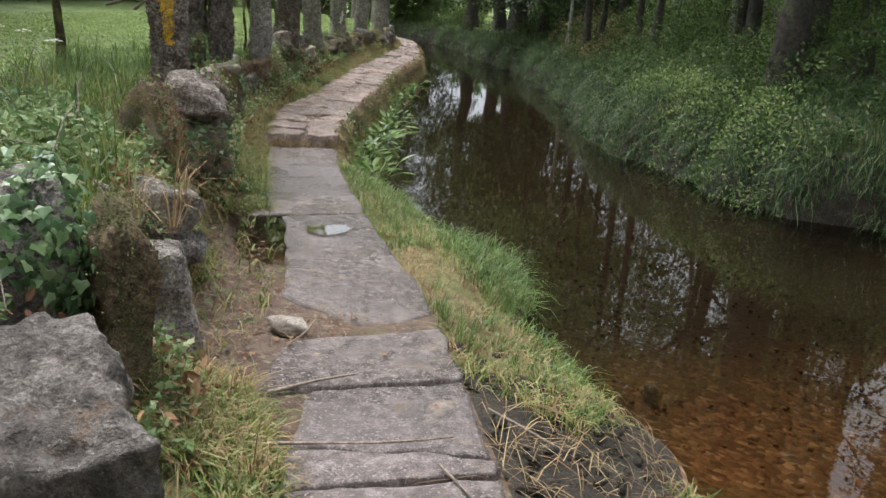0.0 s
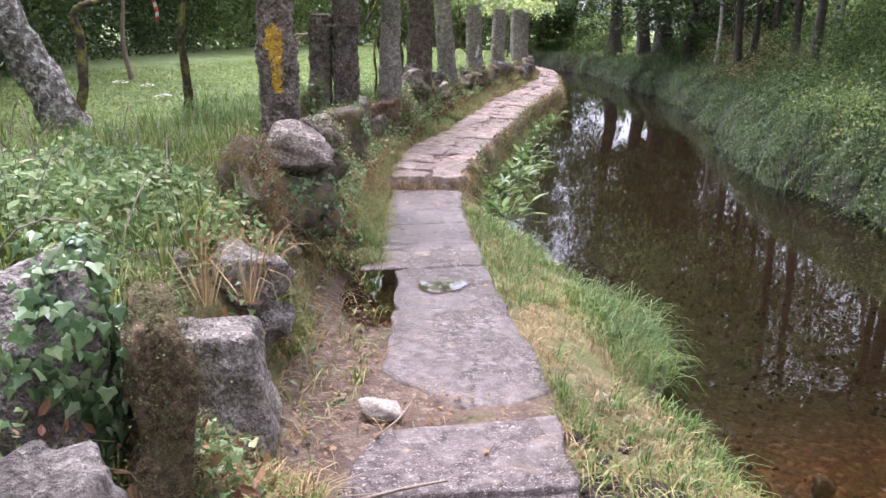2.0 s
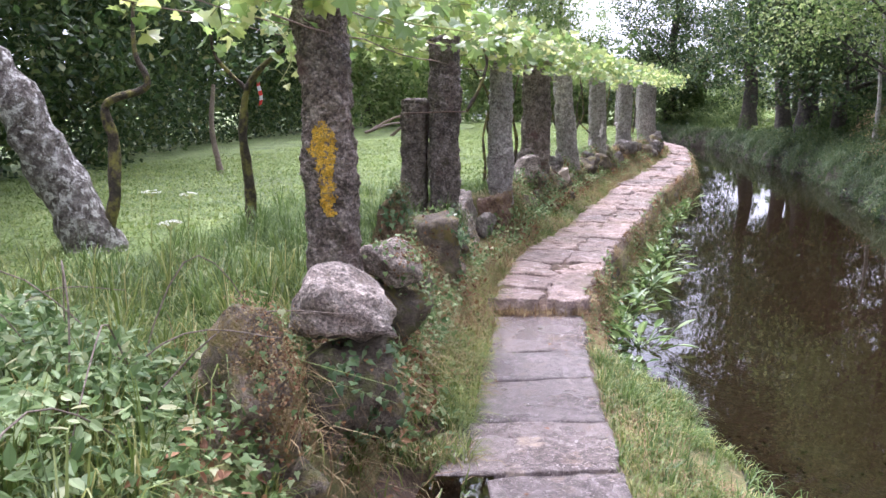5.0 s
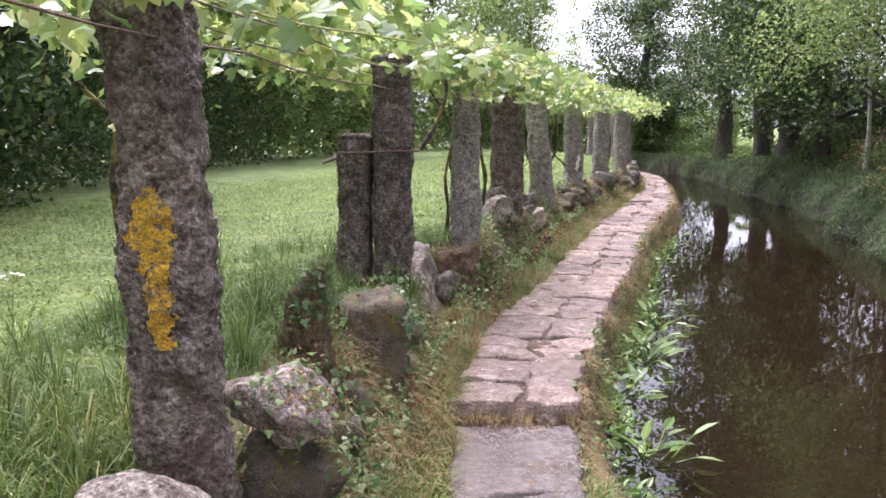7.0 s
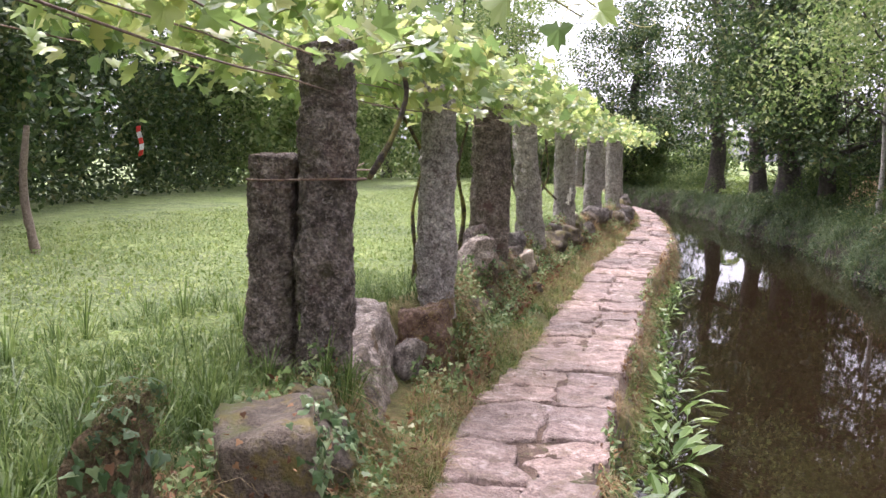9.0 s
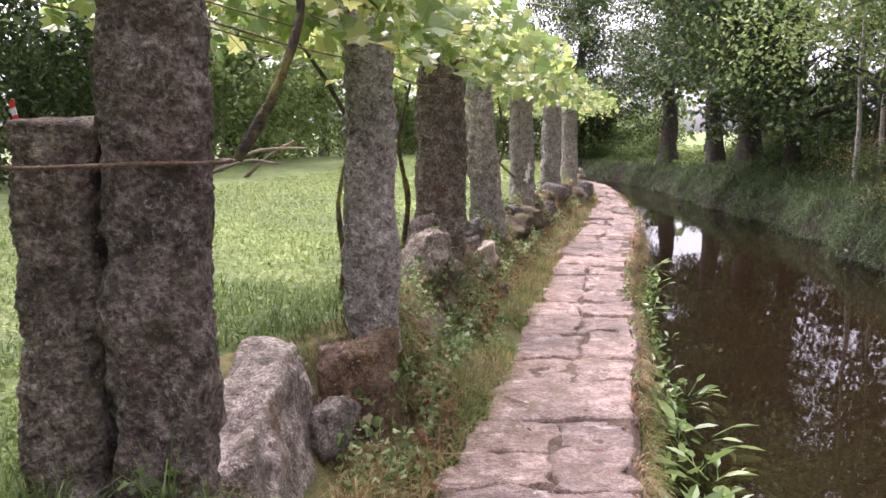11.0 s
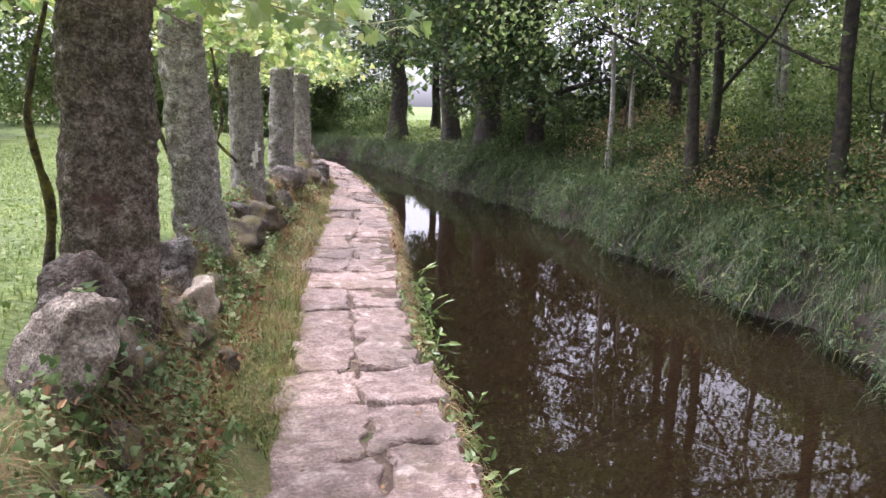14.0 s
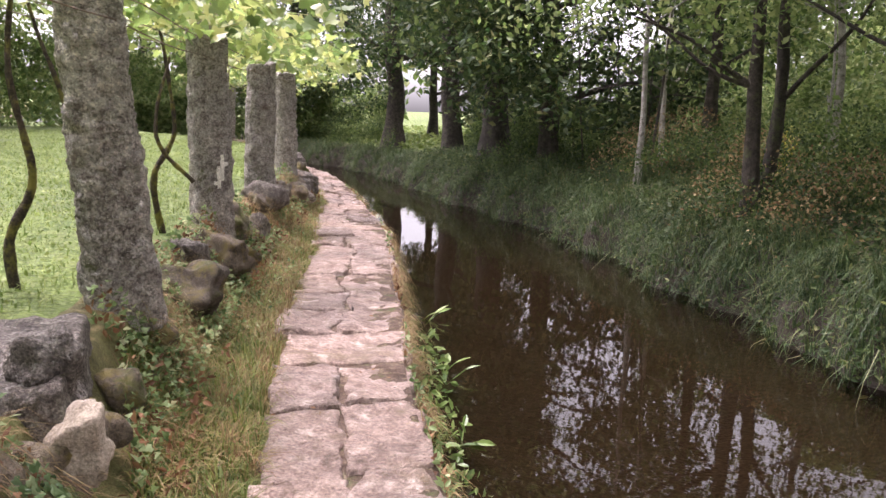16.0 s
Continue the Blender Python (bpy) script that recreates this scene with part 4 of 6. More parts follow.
EARLY = [
    ((-0.42, -3.4), (0.2, -3.5), (0.3, -2.5), (-0.35, -2.45), 0.0, 0),
    ((-0.34, -2.42), (0.31, -2.46), (0.38, -1.5), (-0.28, -1.45), 0.0, 0),
    ((-0.27, -1.41), (0.39, -1.46), (0.48, -0.58), (-0.2, -0.55), -0.005, 0),
    ((-0.2, -0.52), (0.48, -0.55), (0.53, -0.47), (-0.13, -0.3), -0.01, 0),
    ((-0.13, -0.27), (0.51, -0.42), (0.585, 0.12), (-0.03, 0.13), -0.015, 0),
    ((-0.2, 0.17), (0.58, 0.16), (0.65, 0.69), (-0.05, 0.6), -0.02, 0),
    ((0.0, 1.28), (0.69, 1.0), (0.735, 2.15), (0.1, 2.1), -0.06, 0.28),
    ((0.11, 2.12), (0.735, 2.17), (0.74, 3.03), (0.16, 2.94), -0.08, 0),
    ((-0.06, 3.0), (0.74, 3.06), (0.785, 3.64), (0.06, 3.62), -0.09, 0),
    ((0.1, 3.66), (0.785, 3.68), (0.82, 4.38), (0.15, 4.25), -0.1, 0),
    ((0.15, 4.29), (0.82, 4.42), (0.87, 4.95), (0.22, 4.85), -0.105, 0),
    ((0.22, 4.88), (0.87, 4.98), (0.97, 5.9), (0.28, 5.86), -0.115, 0),
]
for k, (a, b, c, d, z, bulge) in enumerate(EARLY):
    slab(a, b, c, d, z, M_WET, 300 + k, n=14, jag=0.025, bulge=bulge, relief=0.006)
JOINTS = [5.93, 6.36, 6.86, 7.45, 8.17, 8.6, 9.0, 9.67, 10.2, 10.9, 11.5, 12.05, 12.63, 13.4, 14.1, 14.75, 15.4, 16.0, 16.7, 17.5, 18.3]
while JOINTS[-1] < 38:
    JOINTS.append(JOINTS[-1] + r_.uniform(0.5, 0.9))
SHIFT = [0.0] + [r_.uniform(-0.07, 0.07) if k % 3 else 0.0 for k in range(1, len(JOINTS) + 1)]
for k in range(len(JOINTS) - 1):
    y0, y1 = JOINTS[k] + 0.006, JOINTS[k + 1] - 0.006
    sk = 0.05 * math.sin(k * 2.7)
    l0, l1, q0, q1 = (float(f(y)) for f in (path_l, path_r) for y in (y0, y1))
    dl, dr = r_.uniform(-0.05, 0.05), r_.uniform(-0.03, 0.02)
    l0, l1, q0, q1 = l0 + dl, l1 + dl, q0 + dr, q1 + dr
    til = 0.05 if y0 > 12 else 0.02
    if k in (6, 14):
        slab((l0, y0), (q0, y0 - sk), (q1, y1), (l1, y1 + sk), r_.uniform(-0.006, 0.006), M_SLAB, 400 + k, n=12, jag=0.04, tilt=til, relief=0.016)
        continue
    c = 0.52 + r_.uniform(-0.07, 0.07) - (0.06 if y0 > 13 else 0)
    c2 = c + r_.uniform(-0.06, 0.06)
    m0, m1 = l0 + c * (q0 - l0), l1 + c2 * (q1 - l1)
    r_.uniform()
    slab((l0, y0), (m0 - 0.012, y0), (m1 - 0.012, y1), (l1, y1), til * 0.25 + r_.uniform(-0.01, 0.012), M_SLAB, 400 + k, jag=0.055, tilt=til / 2, relief=0.021, n=14)
    ya, yb = y0 + SHIFT[k], y1 + SHIFT[k + 1]
    if (k + 1) % 3 == 0 or k in (5, 13):
        yb = y1
    if k in (7, 15):
        ya = y0
    la, lb, ra, rb_ = (float(f(y)) for f in (path_l, path_r) for y in (ya, yb))
    slab((la + dl + c * (ra + dr - la - dl) + 0.012, ya), (ra + dr, ya), (rb_ + dr, yb), (lb + dl + c2 * (rb_ + dr - lb - dl) + 0.012, yb), -til * 0.25 + r_.uniform(-0.01, 0.012), M_SLAB, 600 + k, jag=0.055, tilt=til / 2, relief=0.021, n=14)

# rough stones that carry the path over the water
for k, y in enumerate(np.arange(5.4, 24, 0.42)):
    part("kerb_stone", rock_mesh("kerb_stone", (0.22, 0.42, 0.3), M_MOSSROCK, 800 + k, 0.8, 2), pavement).matrix_world = pose(float(path_r(y)) - 0.05, y, -0.3, 0, 0, -16)


def sheet(name, outline, z, material, label, jag=0.03, n=48):
    """A thin pool of water with a wavy rim."""
    P = np.asarray(outline, float)
    t = np.linspace(0, len(P), n, endpoint=False)
    i = t.astype(int)
    f = (t - i)[:, None]
    Q = P[i] * (1 - f) + P[(i + 1) % len(P)] * f
    c = P.mean(0)
    Q3 = np.concatenate([Q, np.full((n, 1), z)], 1)
    Q3[:, :2] += jag * np.stack([vnoise(Q3, 9, 3), vnoise(Q3, 9, 8)], 1)
    V = np.concatenate([[(c[0], c[1], z)], Q3])
    F = np.array([(0, 1 + k, 1 + (k + 1) % n) for k in range(n)])
    return tagged(new(name, mesh_np(name, V, F, material, True)), label, "puddle")


sheet("puddle", [(-0.16, 2.15), (0.1, 2.1), (0.19, 2.6), (0.2, 3.1), (0.0, 3.25), (-0.17, 2.75)], -0.098, M_PUDDLE, "muddy rain puddle in the soil beside the slab")
sheet("puddle", [(0.24, 2.5), (0.4, 2.42), (0.58, 2.58), (0.56, 2.68), (0.36, 2.66), (0.26, 2.6)], -0.0695, M_FILM, "shallow film of rain water lying on the slab", 0.04)
rock("loose_stone", (-0.03, 0.8, -0.02), (0.22, 0.13, 0.07), (0, 5, -35), M_PALE, 140, "loose pale stone lying on the trodden soil", 0.4, 3)
rock("loose_stone", (0.95, 1.05, -0.16), (0.1, 0.13, 0.1), (0, 0, 10), M_PALE, 141, "pale stone in the grassy bank", 0.4, 3)
rock("loose_stone", (1.95, 0.95, -0.55), (0.1, 0.09, 0.14), (0, 0, 10), M_PALE, 142, "pale pebble breaking the shallow water", 0.4, 3)


# ---- vines and trellis ----
def vine_trunk(pts, r0, r1, seed, sides=9):
    q = smooth_line(pts, 40, 0.03, seed)
    return tube(q, np.linspace(r0, r1, 40), sides, 0.25, seed)


def vine_leaf_set(n, centre, spread, r, size=(0.1, 0.17)):
    P = np.asarray(centre) + r.normal(size=(n, 3)) * np.asarray(spread)
    N = unit(r.normal(size=(n, 3)) * 0.55 + np.array([0.15, -0.35, 0.75]))
    A = unit(np.cross(N, unit(r.normal(size=(n, 3)))))
    A[:, 2] -= 0.25
    A = unit(A)
    B = unit(np.cross(N, A))
    return scatter(VINE_V, VINE_F, P, A, B, r.uniform(*size, n))


VINE_LEAVES = [mesh_np("leaf", VINE_V * (1, 0.9 + 0.1 * k, 1 + k), VINE_F, M_VINE) for k in range(3)]


def grapevine(trunks, y0, y1, count, seed, label, lift=0.0, singles=45, long_shoots=9):
    r = np.random.default_rng(seed)
    ob = thing("grapevine", label, "vine", group="trained grapevines")
    for k, pts in enumerate(trunks):
        part("trunk", mesh_np("trunk", *vine_trunk(pts, 0.018 if pts[0][2] > 1 else (0.05 if y1 < 8 else 0.032) if k == 0 else 0.02, 0.01, seed + k), M_MOSSBARK, True), ob)
    lines, leaves = [], []
    for s in range(int(count / 15)):
        y = r.uniform(y0, y1)
        x = float(wall_x(y)) + r.uniform(-1.3, 0.25 if y0 > 6 else -0.05)
        z = 2.07 + lift + r.uniform(-0.08, 0.22)
        dx, dy = r.uniform(0.05, 0.8 if y0 > 9 else 0.35), r.uniform(-0.6, 0.4)
        line = smooth_line([(x, y, z), (x + dx * 0.5, y + dy * 0.5, z + r.uniform(0.02, 0.14)), (x + dx, y + dy, z + r.uniform(-0.14, 0.05))], 14, 0.02, seed + s)
        part("shoot", mesh_np("shoot", *tube(line, np.linspace(0.005, 0.002, 14), 5), M_SHOOT, True), ob)
        lines.append(line)
        k = 20
        P = line[r.integers(0, 14, k)]
        leaves.append(vine_leaf_set(k, P, (0.07, 0.07, 0.06), r, (0.07, 0.17)))
    for s in range(long_shoots if y0 > 6 else 2):
        y = r.uniform(y0, y1)
        x = float(wall_x(y)) + 0.1
        z = 2.02 + r.uniform(-0.06, 0.15)
        L = r.uniform(0.5, 0.95) if y0 > 9 else r.uniform(0.25, 0.5)
        line = smooth_line([(x, y, z), (x + L * 0.55, y - 0.1, z + r.uniform(0.03, 0.12)), (x + L * 0.9, y - r.uniform(0.1, 0.3), z + r.uniform(-0.02, 0.08)), (x + L, y - r.uniform(0.1, 0.3), z - r.uniform(0.02, 0.15))], 18, 0.03, seed + 60 + s)
        part("shoot", mesh_np("shoot", *tube(line, np.linspace(0.005, 0.0018, 18), 5), M_SHOOT, True), ob)
        lines.append(line[4:])
        leaves.append(vine_leaf_set(14, line[r.integers(3, 18, 14)] - np.array([0, 0, 0.04]), (0.05, 0.05, 0.05), r, (0.06, 0.15)))
    tagged(part("leaves", mesh_np("leaves", *joined(leaves), M_VINE), ob), kind="stuff")
    for k in range(singles):
        m = lines[int(r.integers(len(lines)))][int(r.integers(4, 14))]
        leaf = part("leaf", VINE_LEAVES[k % 3], ob)
        q = r.uniform(0.1, 0.19)
        leaf.matrix_basis = pose(m[0] + r.normal(0, 0.05), m[1] + r.normal(0, 0.05), m[2] - 0.04 + r.normal(0, 0.05), r.uniform(-70, 20), r.uniform(-45, 45), r.uniform(0, 360)) @ Matrix.Diagonal((q, q, q, 1))
    return ob


VL = "grapevine with dark twisted stem and bright lobed leaves on wires"
grapevine([[(-1.62, 6.0, 0.42), (-1.6, 6.0, 0.8), (-1.64, 6.0, 1.3), (-1.58, 6.0, 1.62), (-1.35, 5.9, 1.85), (-1.0, 5.7, 2.0)], [(-1.58, 6.0, 1.6), (-1.8, 5.95, 1.85), (-1.75, 5.8, 2.1)]], 1.8, 4.6, 420, 201, VL)
grapevine([[(-2.45, 5.05, 0.42), (-2.28, 5.05, 0.8), (-2.25, 5.1, 1.25), (-2.28, 5.1, 1.5), (-2.0, 5.1, 1.62), (-2.08, 5.1, 1.85), (-2.05, 5.1, 2.2)]], 4.6, 7.0, 520, 202, "old mossy grapevine with a crooked stem in the meadow")
grapevine([[(0.3, 9.9, 0.42), (0.4, 9.95, 0.8), (0.35, 10.0, 1.2), (0.38, 9.9, 1.5), (0.22, 9.8, 1.8), (0.1, 9.7, 2.0)], [(0.28, 9.85, 0.42), (0.3, 9.9, 1.0), (0.36, 9.95, 1.4)]], 6.8, 9.4, 620, 203, VL)
grapevine([[(0.08, 7.2, 1.42), (0.2, 7.2, 1.65), (0.27, 7.25, 1.85), (0.22, 7.2, 2.02)]], 7.4, 10.4, 520, 204, "grapevine shoot rising from the bound posts under leafy wires")
grapevine([[(0.75, 12.0, 0.42), (0.82, 12.1, 0.9), (0.76, 12.0, 1.4), (0.85, 12.0, 1.9)]], 9.2, 12.4, 760, 205, VL)
grapevine([[(1.32, 14.2, 0.42), (1.3, 14.2, 0.75), (1.42, 14.2, 1.1), (1.32, 14.2, 1.6), (1.36, 14.2, 2.0)], [(1.75, 15.0, 0.9), (1.62, 15.0, 1.3), (1.5, 15.0, 1.7), (1.42, 15.0, 2.0)]], 11.6, 14.6, 760, 206, VL)
grapevine([[(2.3, 16.3, 0.42), (2.2, 16.2, 0.9), (2.35, 16.2, 1.3), (2.25, 16.2, 2.0)], [(2.45, 16.0, 0.9), (2.2, 16.0, 1.25), (2.3, 16.1, 1.8)]], 14.2, 18.5, 760, 207, VL)
grapevine([[(3.5, 20.0, 0.42), (3.4, 20.0, 1.0), (3.5, 20, 1.9)]], 18, 26, 900, 208, VL)
grapevine([[(5.0, 25.0, 0.42), (5.1, 25.0, 1.0), (5.0, 25, 1.9)]], 25, 34, 800, 209, VL)


def spray(pts, n, size, seed, label):
    """One long vine shoot with big lobed leaves on stalks and curling tendrils."""
    r = np.random.default_rng(seed)
    ob = thing("vine_shoot", label, "vine", group="hanging vine shoots")
    line = smooth_line(pts, 40, 0.015, seed)
    part("stem", mesh_np("stem", *tube(line, np.linspace(0.005, 0.0016, 40), 6), M_SHOOT, True), ob)
    for k in range(n):
        i = int(3 + 36 * (k + 0.5) / n)
        side = 1 if k % 2 else -1
        d = unit(np.array([0.5 * side + r.normal(0, 0.3), -0.5 + r.normal(0, 0.4), r.uniform(-0.5, 0.35)]))
        tip = line[i] + d * r.uniform(0.05, 0.1)
        stalk = part("stalk", mesh_np("stalk", *tube(smooth_line([line[i], (line[i] + tip) / 2 + (0, 0, 0.015), tip], 6), np.full(6, 0.0016), 4), M_SHOOT, True), ob)
        q = r.uniform(*size) * (1.1 - 0.5 * i / 40)
        nrm = unit(np.array([r.normal(0, 0.45), -0.55 + r.normal(0, 0.3), r.uniform(0.2, 0.9)]))
        ax = unit(np.cross(np.cross(nrm, d + np.array([0, 0, -0.7])), nrm))
        V, F = scatter(VINE_V * (1, r.uniform(0.85, 1.05), r.uniform(0.5, 2.2)), VINE_F, (tip + ax * q * 0.12)[None], ax[None], np.cross(nrm, ax)[None], q)
        part("leaf", mesh_np("leaf", V, F, M_VINE), stalk)
    for k in range(max(2, n // 4)):
        p = line[int(r.integers(18, 40))]
        t = np.linspace(0, 1, 22)
        a = 9 * t**2 + r.uniform(0, 6)
        cur = np.stack([p[0] + 0.13 * t + 0.022 * t * np.cos(a), p[1] - 0.05 * t + 0.022 * t * np.sin(a), p[2] + 0.05 * t - 0.09 * t * t + 0.02 * t * np.sin(a)], 1)
        part("tendril", mesh_np("tendril", *tube(cur, np.linspace(0.0014, 0.0008, 22), 4), M_SHOOT, True), ob)
    return ob


SPRAY = "long green vine shoot with large lobed leaves over the path"
spray([(-0.6, 3.7, 2.0), (-0.3, 3.75, 1.9), (0.05, 3.95, 1.86), (0.4, 4.3, 1.84), (0.62, 4.5, 1.78)], 15, (0.11, 0.19), 801, SPRAY)
spray([(-0.75, 3.6, 2.02), (-0.5, 3.4, 1.98), (-0.2, 3.35, 1.95), (0.1, 3.45, 1.93)], 10, (0.12, 0.2), 802, SPRAY)
spray([(-1.3, 4.6, 2.0), (-1.0, 4.3, 1.95), (-0.85, 4.1, 1.75), (-0.9, 4.0, 1.6)], 12, (0.08, 0.13), 803, "drooping vine shoot with lobed leaves beside the arrow post")
spray([(-0.7, 6.7, 2.05), (-0.35, 6.75, 2.0), (0.0, 6.85, 1.97), (0.3, 7.0, 1.9)], 15, (0.09, 0.16), 809, "vine shoot with lobed leaves over the twin posts")
spray([(-0.9, 7.0, 2.05), (-0.6, 6.9, 1.98), (-0.3, 6.95, 1.93)], 11, (0.09, 0.15), 810, "vine shoot with lobed leaves over the twin posts")
spray([(0.75, 10.2, 2.0), (1.1, 10.35, 1.98), (1.45, 10.55, 1.9), (1.75, 10.7, 1.86), (2.05, 10.8, 1.74)], 18, (0.1, 0.17), 804, SPRAY)
spray([(0.8, 10.6, 2.0), (1.2, 10.5, 1.88), (1.5, 10.4, 1.78), (1.8, 10.5, 1.75), (2.1, 10.55, 1.8)], 15, (0.09, 0.16), 805, SPRAY)
spray([(0.5, 9.7, 2.05), (0.85, 9.6, 2.05), (1.2, 9.65, 2.0), (1.45, 9.7, 1.92)], 14, (0.11, 0.18), 806, SPRAY)
spray([(1.3, 12.4, 2.02), (1.7, 12.3, 1.98), (2.1, 12.4, 1.92), (2.5, 12.5, 1.86)], 14, (0.09, 0.15), 807, SPRAY)
spray([(1.1, 11.6, 2.05), (1.5, 11.5, 1.98), (1.9, 11.6, 1.9), (2.2, 11.7, 1.82)], 14, (0.09, 0.15), 808, SPRAY)
for k, (off, z) in enumerate([(0.02, 1.98), (-0.3, 2.0), (-0.7, 2.02), (-1.1, 2.04), (0.02, 1.84)]):
    ys = np.linspace(2.6, 34, 60)
    pts = np.stack([wall_x(ys) + off, ys, z - 0.03 * np.abs(np.sin(ys * 1.3 + k))], 1)
    tagged(new("trellis_wire", mesh_np("trellis_wire", *tube(pts, np.full(60, 0.004), 5), M_WIRE, True)), "thin trellis wire strung between granite posts", "wire", "trellis wires")


# ---- trees ----
def open_sky(P):
    """True where the canopy over the far bank has its gaps: two ragged rifts, holes between the upper boughs and an arch over a clearing."""
    x, y, z = P.T
    ragged = vnoise(P * np.array([1, 1, 0.45]), 0.9, 71) > -0.15
    rift = (np.abs(x - (8.5 + 0.5 * (y - 18)) - 0.3 * np.sin(y * 0.9)) < 0.9 + 0.02 * (y - 18)) & ragged
    rift &= (z > 1.0 + 0.08 * (y - 14)) & np.where(y > 20.5, z < 6.5, (z < 2.8) & (y > 13))
    side = (np.abs(x - (9.8 + 1.05 * (y - 7))) < 0.35 + 0.02 * y) & (z > 1.9) & (y < 22) & ragged
    holes = (z > 4.6) & (vnoise(P * np.array([1, 1, 0.5]), 0.55, 77) > 0.8)
    arch = (np.abs(x - (12.0 + 0.47 * (y - 33))) < 1.2 + 0.05 * (y - 33)) & (y > 26) & (z < 3.4)
    return (rift | side | holes | arch) & (x > 6) & (y > 3)


def tree(at, height, radius, seed, lean=(0, 0), crown_from=0.3, spread=2.2, clumps=60, per=70, leaf=0.13, bark=None, leaves=None, label="", forks=7, name="tree", limb_low=0.25):
    r = np.random.default_rng(seed)
    ob = thing(name, label or "bank-side tree with dark trunk and hanging green leaves", "tree", at, "trees")
    m = 22
    t = np.linspace(0, 1, m)
    base = np.stack([lean[0] * t**1.3 * height, lean[1] * t**1.3 * height, t * height - 0.25], 1)
    base[:, :2] += (0.22 + radius) * np.stack([vnoise(base + seed, 0.7, seed), vnoise(base + seed, 0.7, seed + 9)], 1) * t[:, None]
    rad = radius * (1 - 0.8 * t) * (1 + 0.6 * np.exp(-t * 16)) * (1 + 0.1 * vnoise(base + seed, 1.5, seed))
    pieces = [tube(base, rad, 12, 0.16, seed)]
    tips = []
    for k in range(forks):
        s = int(m * r.uniform(limb_low, 0.92))
        s = min(s, m - 3)
        a = r.uniform(0, 2 * np.pi)
        L = spread * r.uniform(0.6, 1.1) * (1.15 - 0.6 * t[s])
        d = np.array([math.cos(a), math.sin(a), r.uniform(0.2, 0.9)])
        p0 = base[s]
        line = smooth_line([p0, p0 + d * L * 0.5 + r.normal(0, 0.12, 3), p0 + d * L * np.array([1, 1, 0.85]) + r.normal(0, 0.2, 3)], 12, 0.06, seed + k)
        pieces.append(tube(line, np.linspace(rad[s] * 0.45, 0.012, 12), 6, 0.1, seed))
        tips += [line[6], line[9], line[11]]
    part("trunk", mesh_np("trunk", *joined(pieces), bark or M_BARK, True), ob)
    tips = np.array(tips + [base[-1]])
    C = tips[r.integers(0, len(tips), clumps)] + r.normal(size=(clumps, 3)) * np.array([spread * 0.38, spread * 0.38, spread * 0.36])
    C[:, 2] = np.maximum(C[:, 2], crown_from * height * r.uniform(0.6, 1.3, clumps))
    cs = r.uniform(0.22, 0.55, (clumps, 1, 1))
    P = (C[:, None] + cs * r.normal(size=(clumps, per, 3)) * np.array([1, 1, 0.6])).reshape(-1, 3)
    P = P[~open_sky(P + np.asarray(at, float))]
    A, B = random_frames(len(P), 0.8, r)
    part("crown", mesh_np("crown", *scatter(LEAF_V, LEAF_F, P, A, B, r.uniform(0.6, 1.3, len(P)) * leaf), leaves or M_TREELEAF), ob)
    return ob


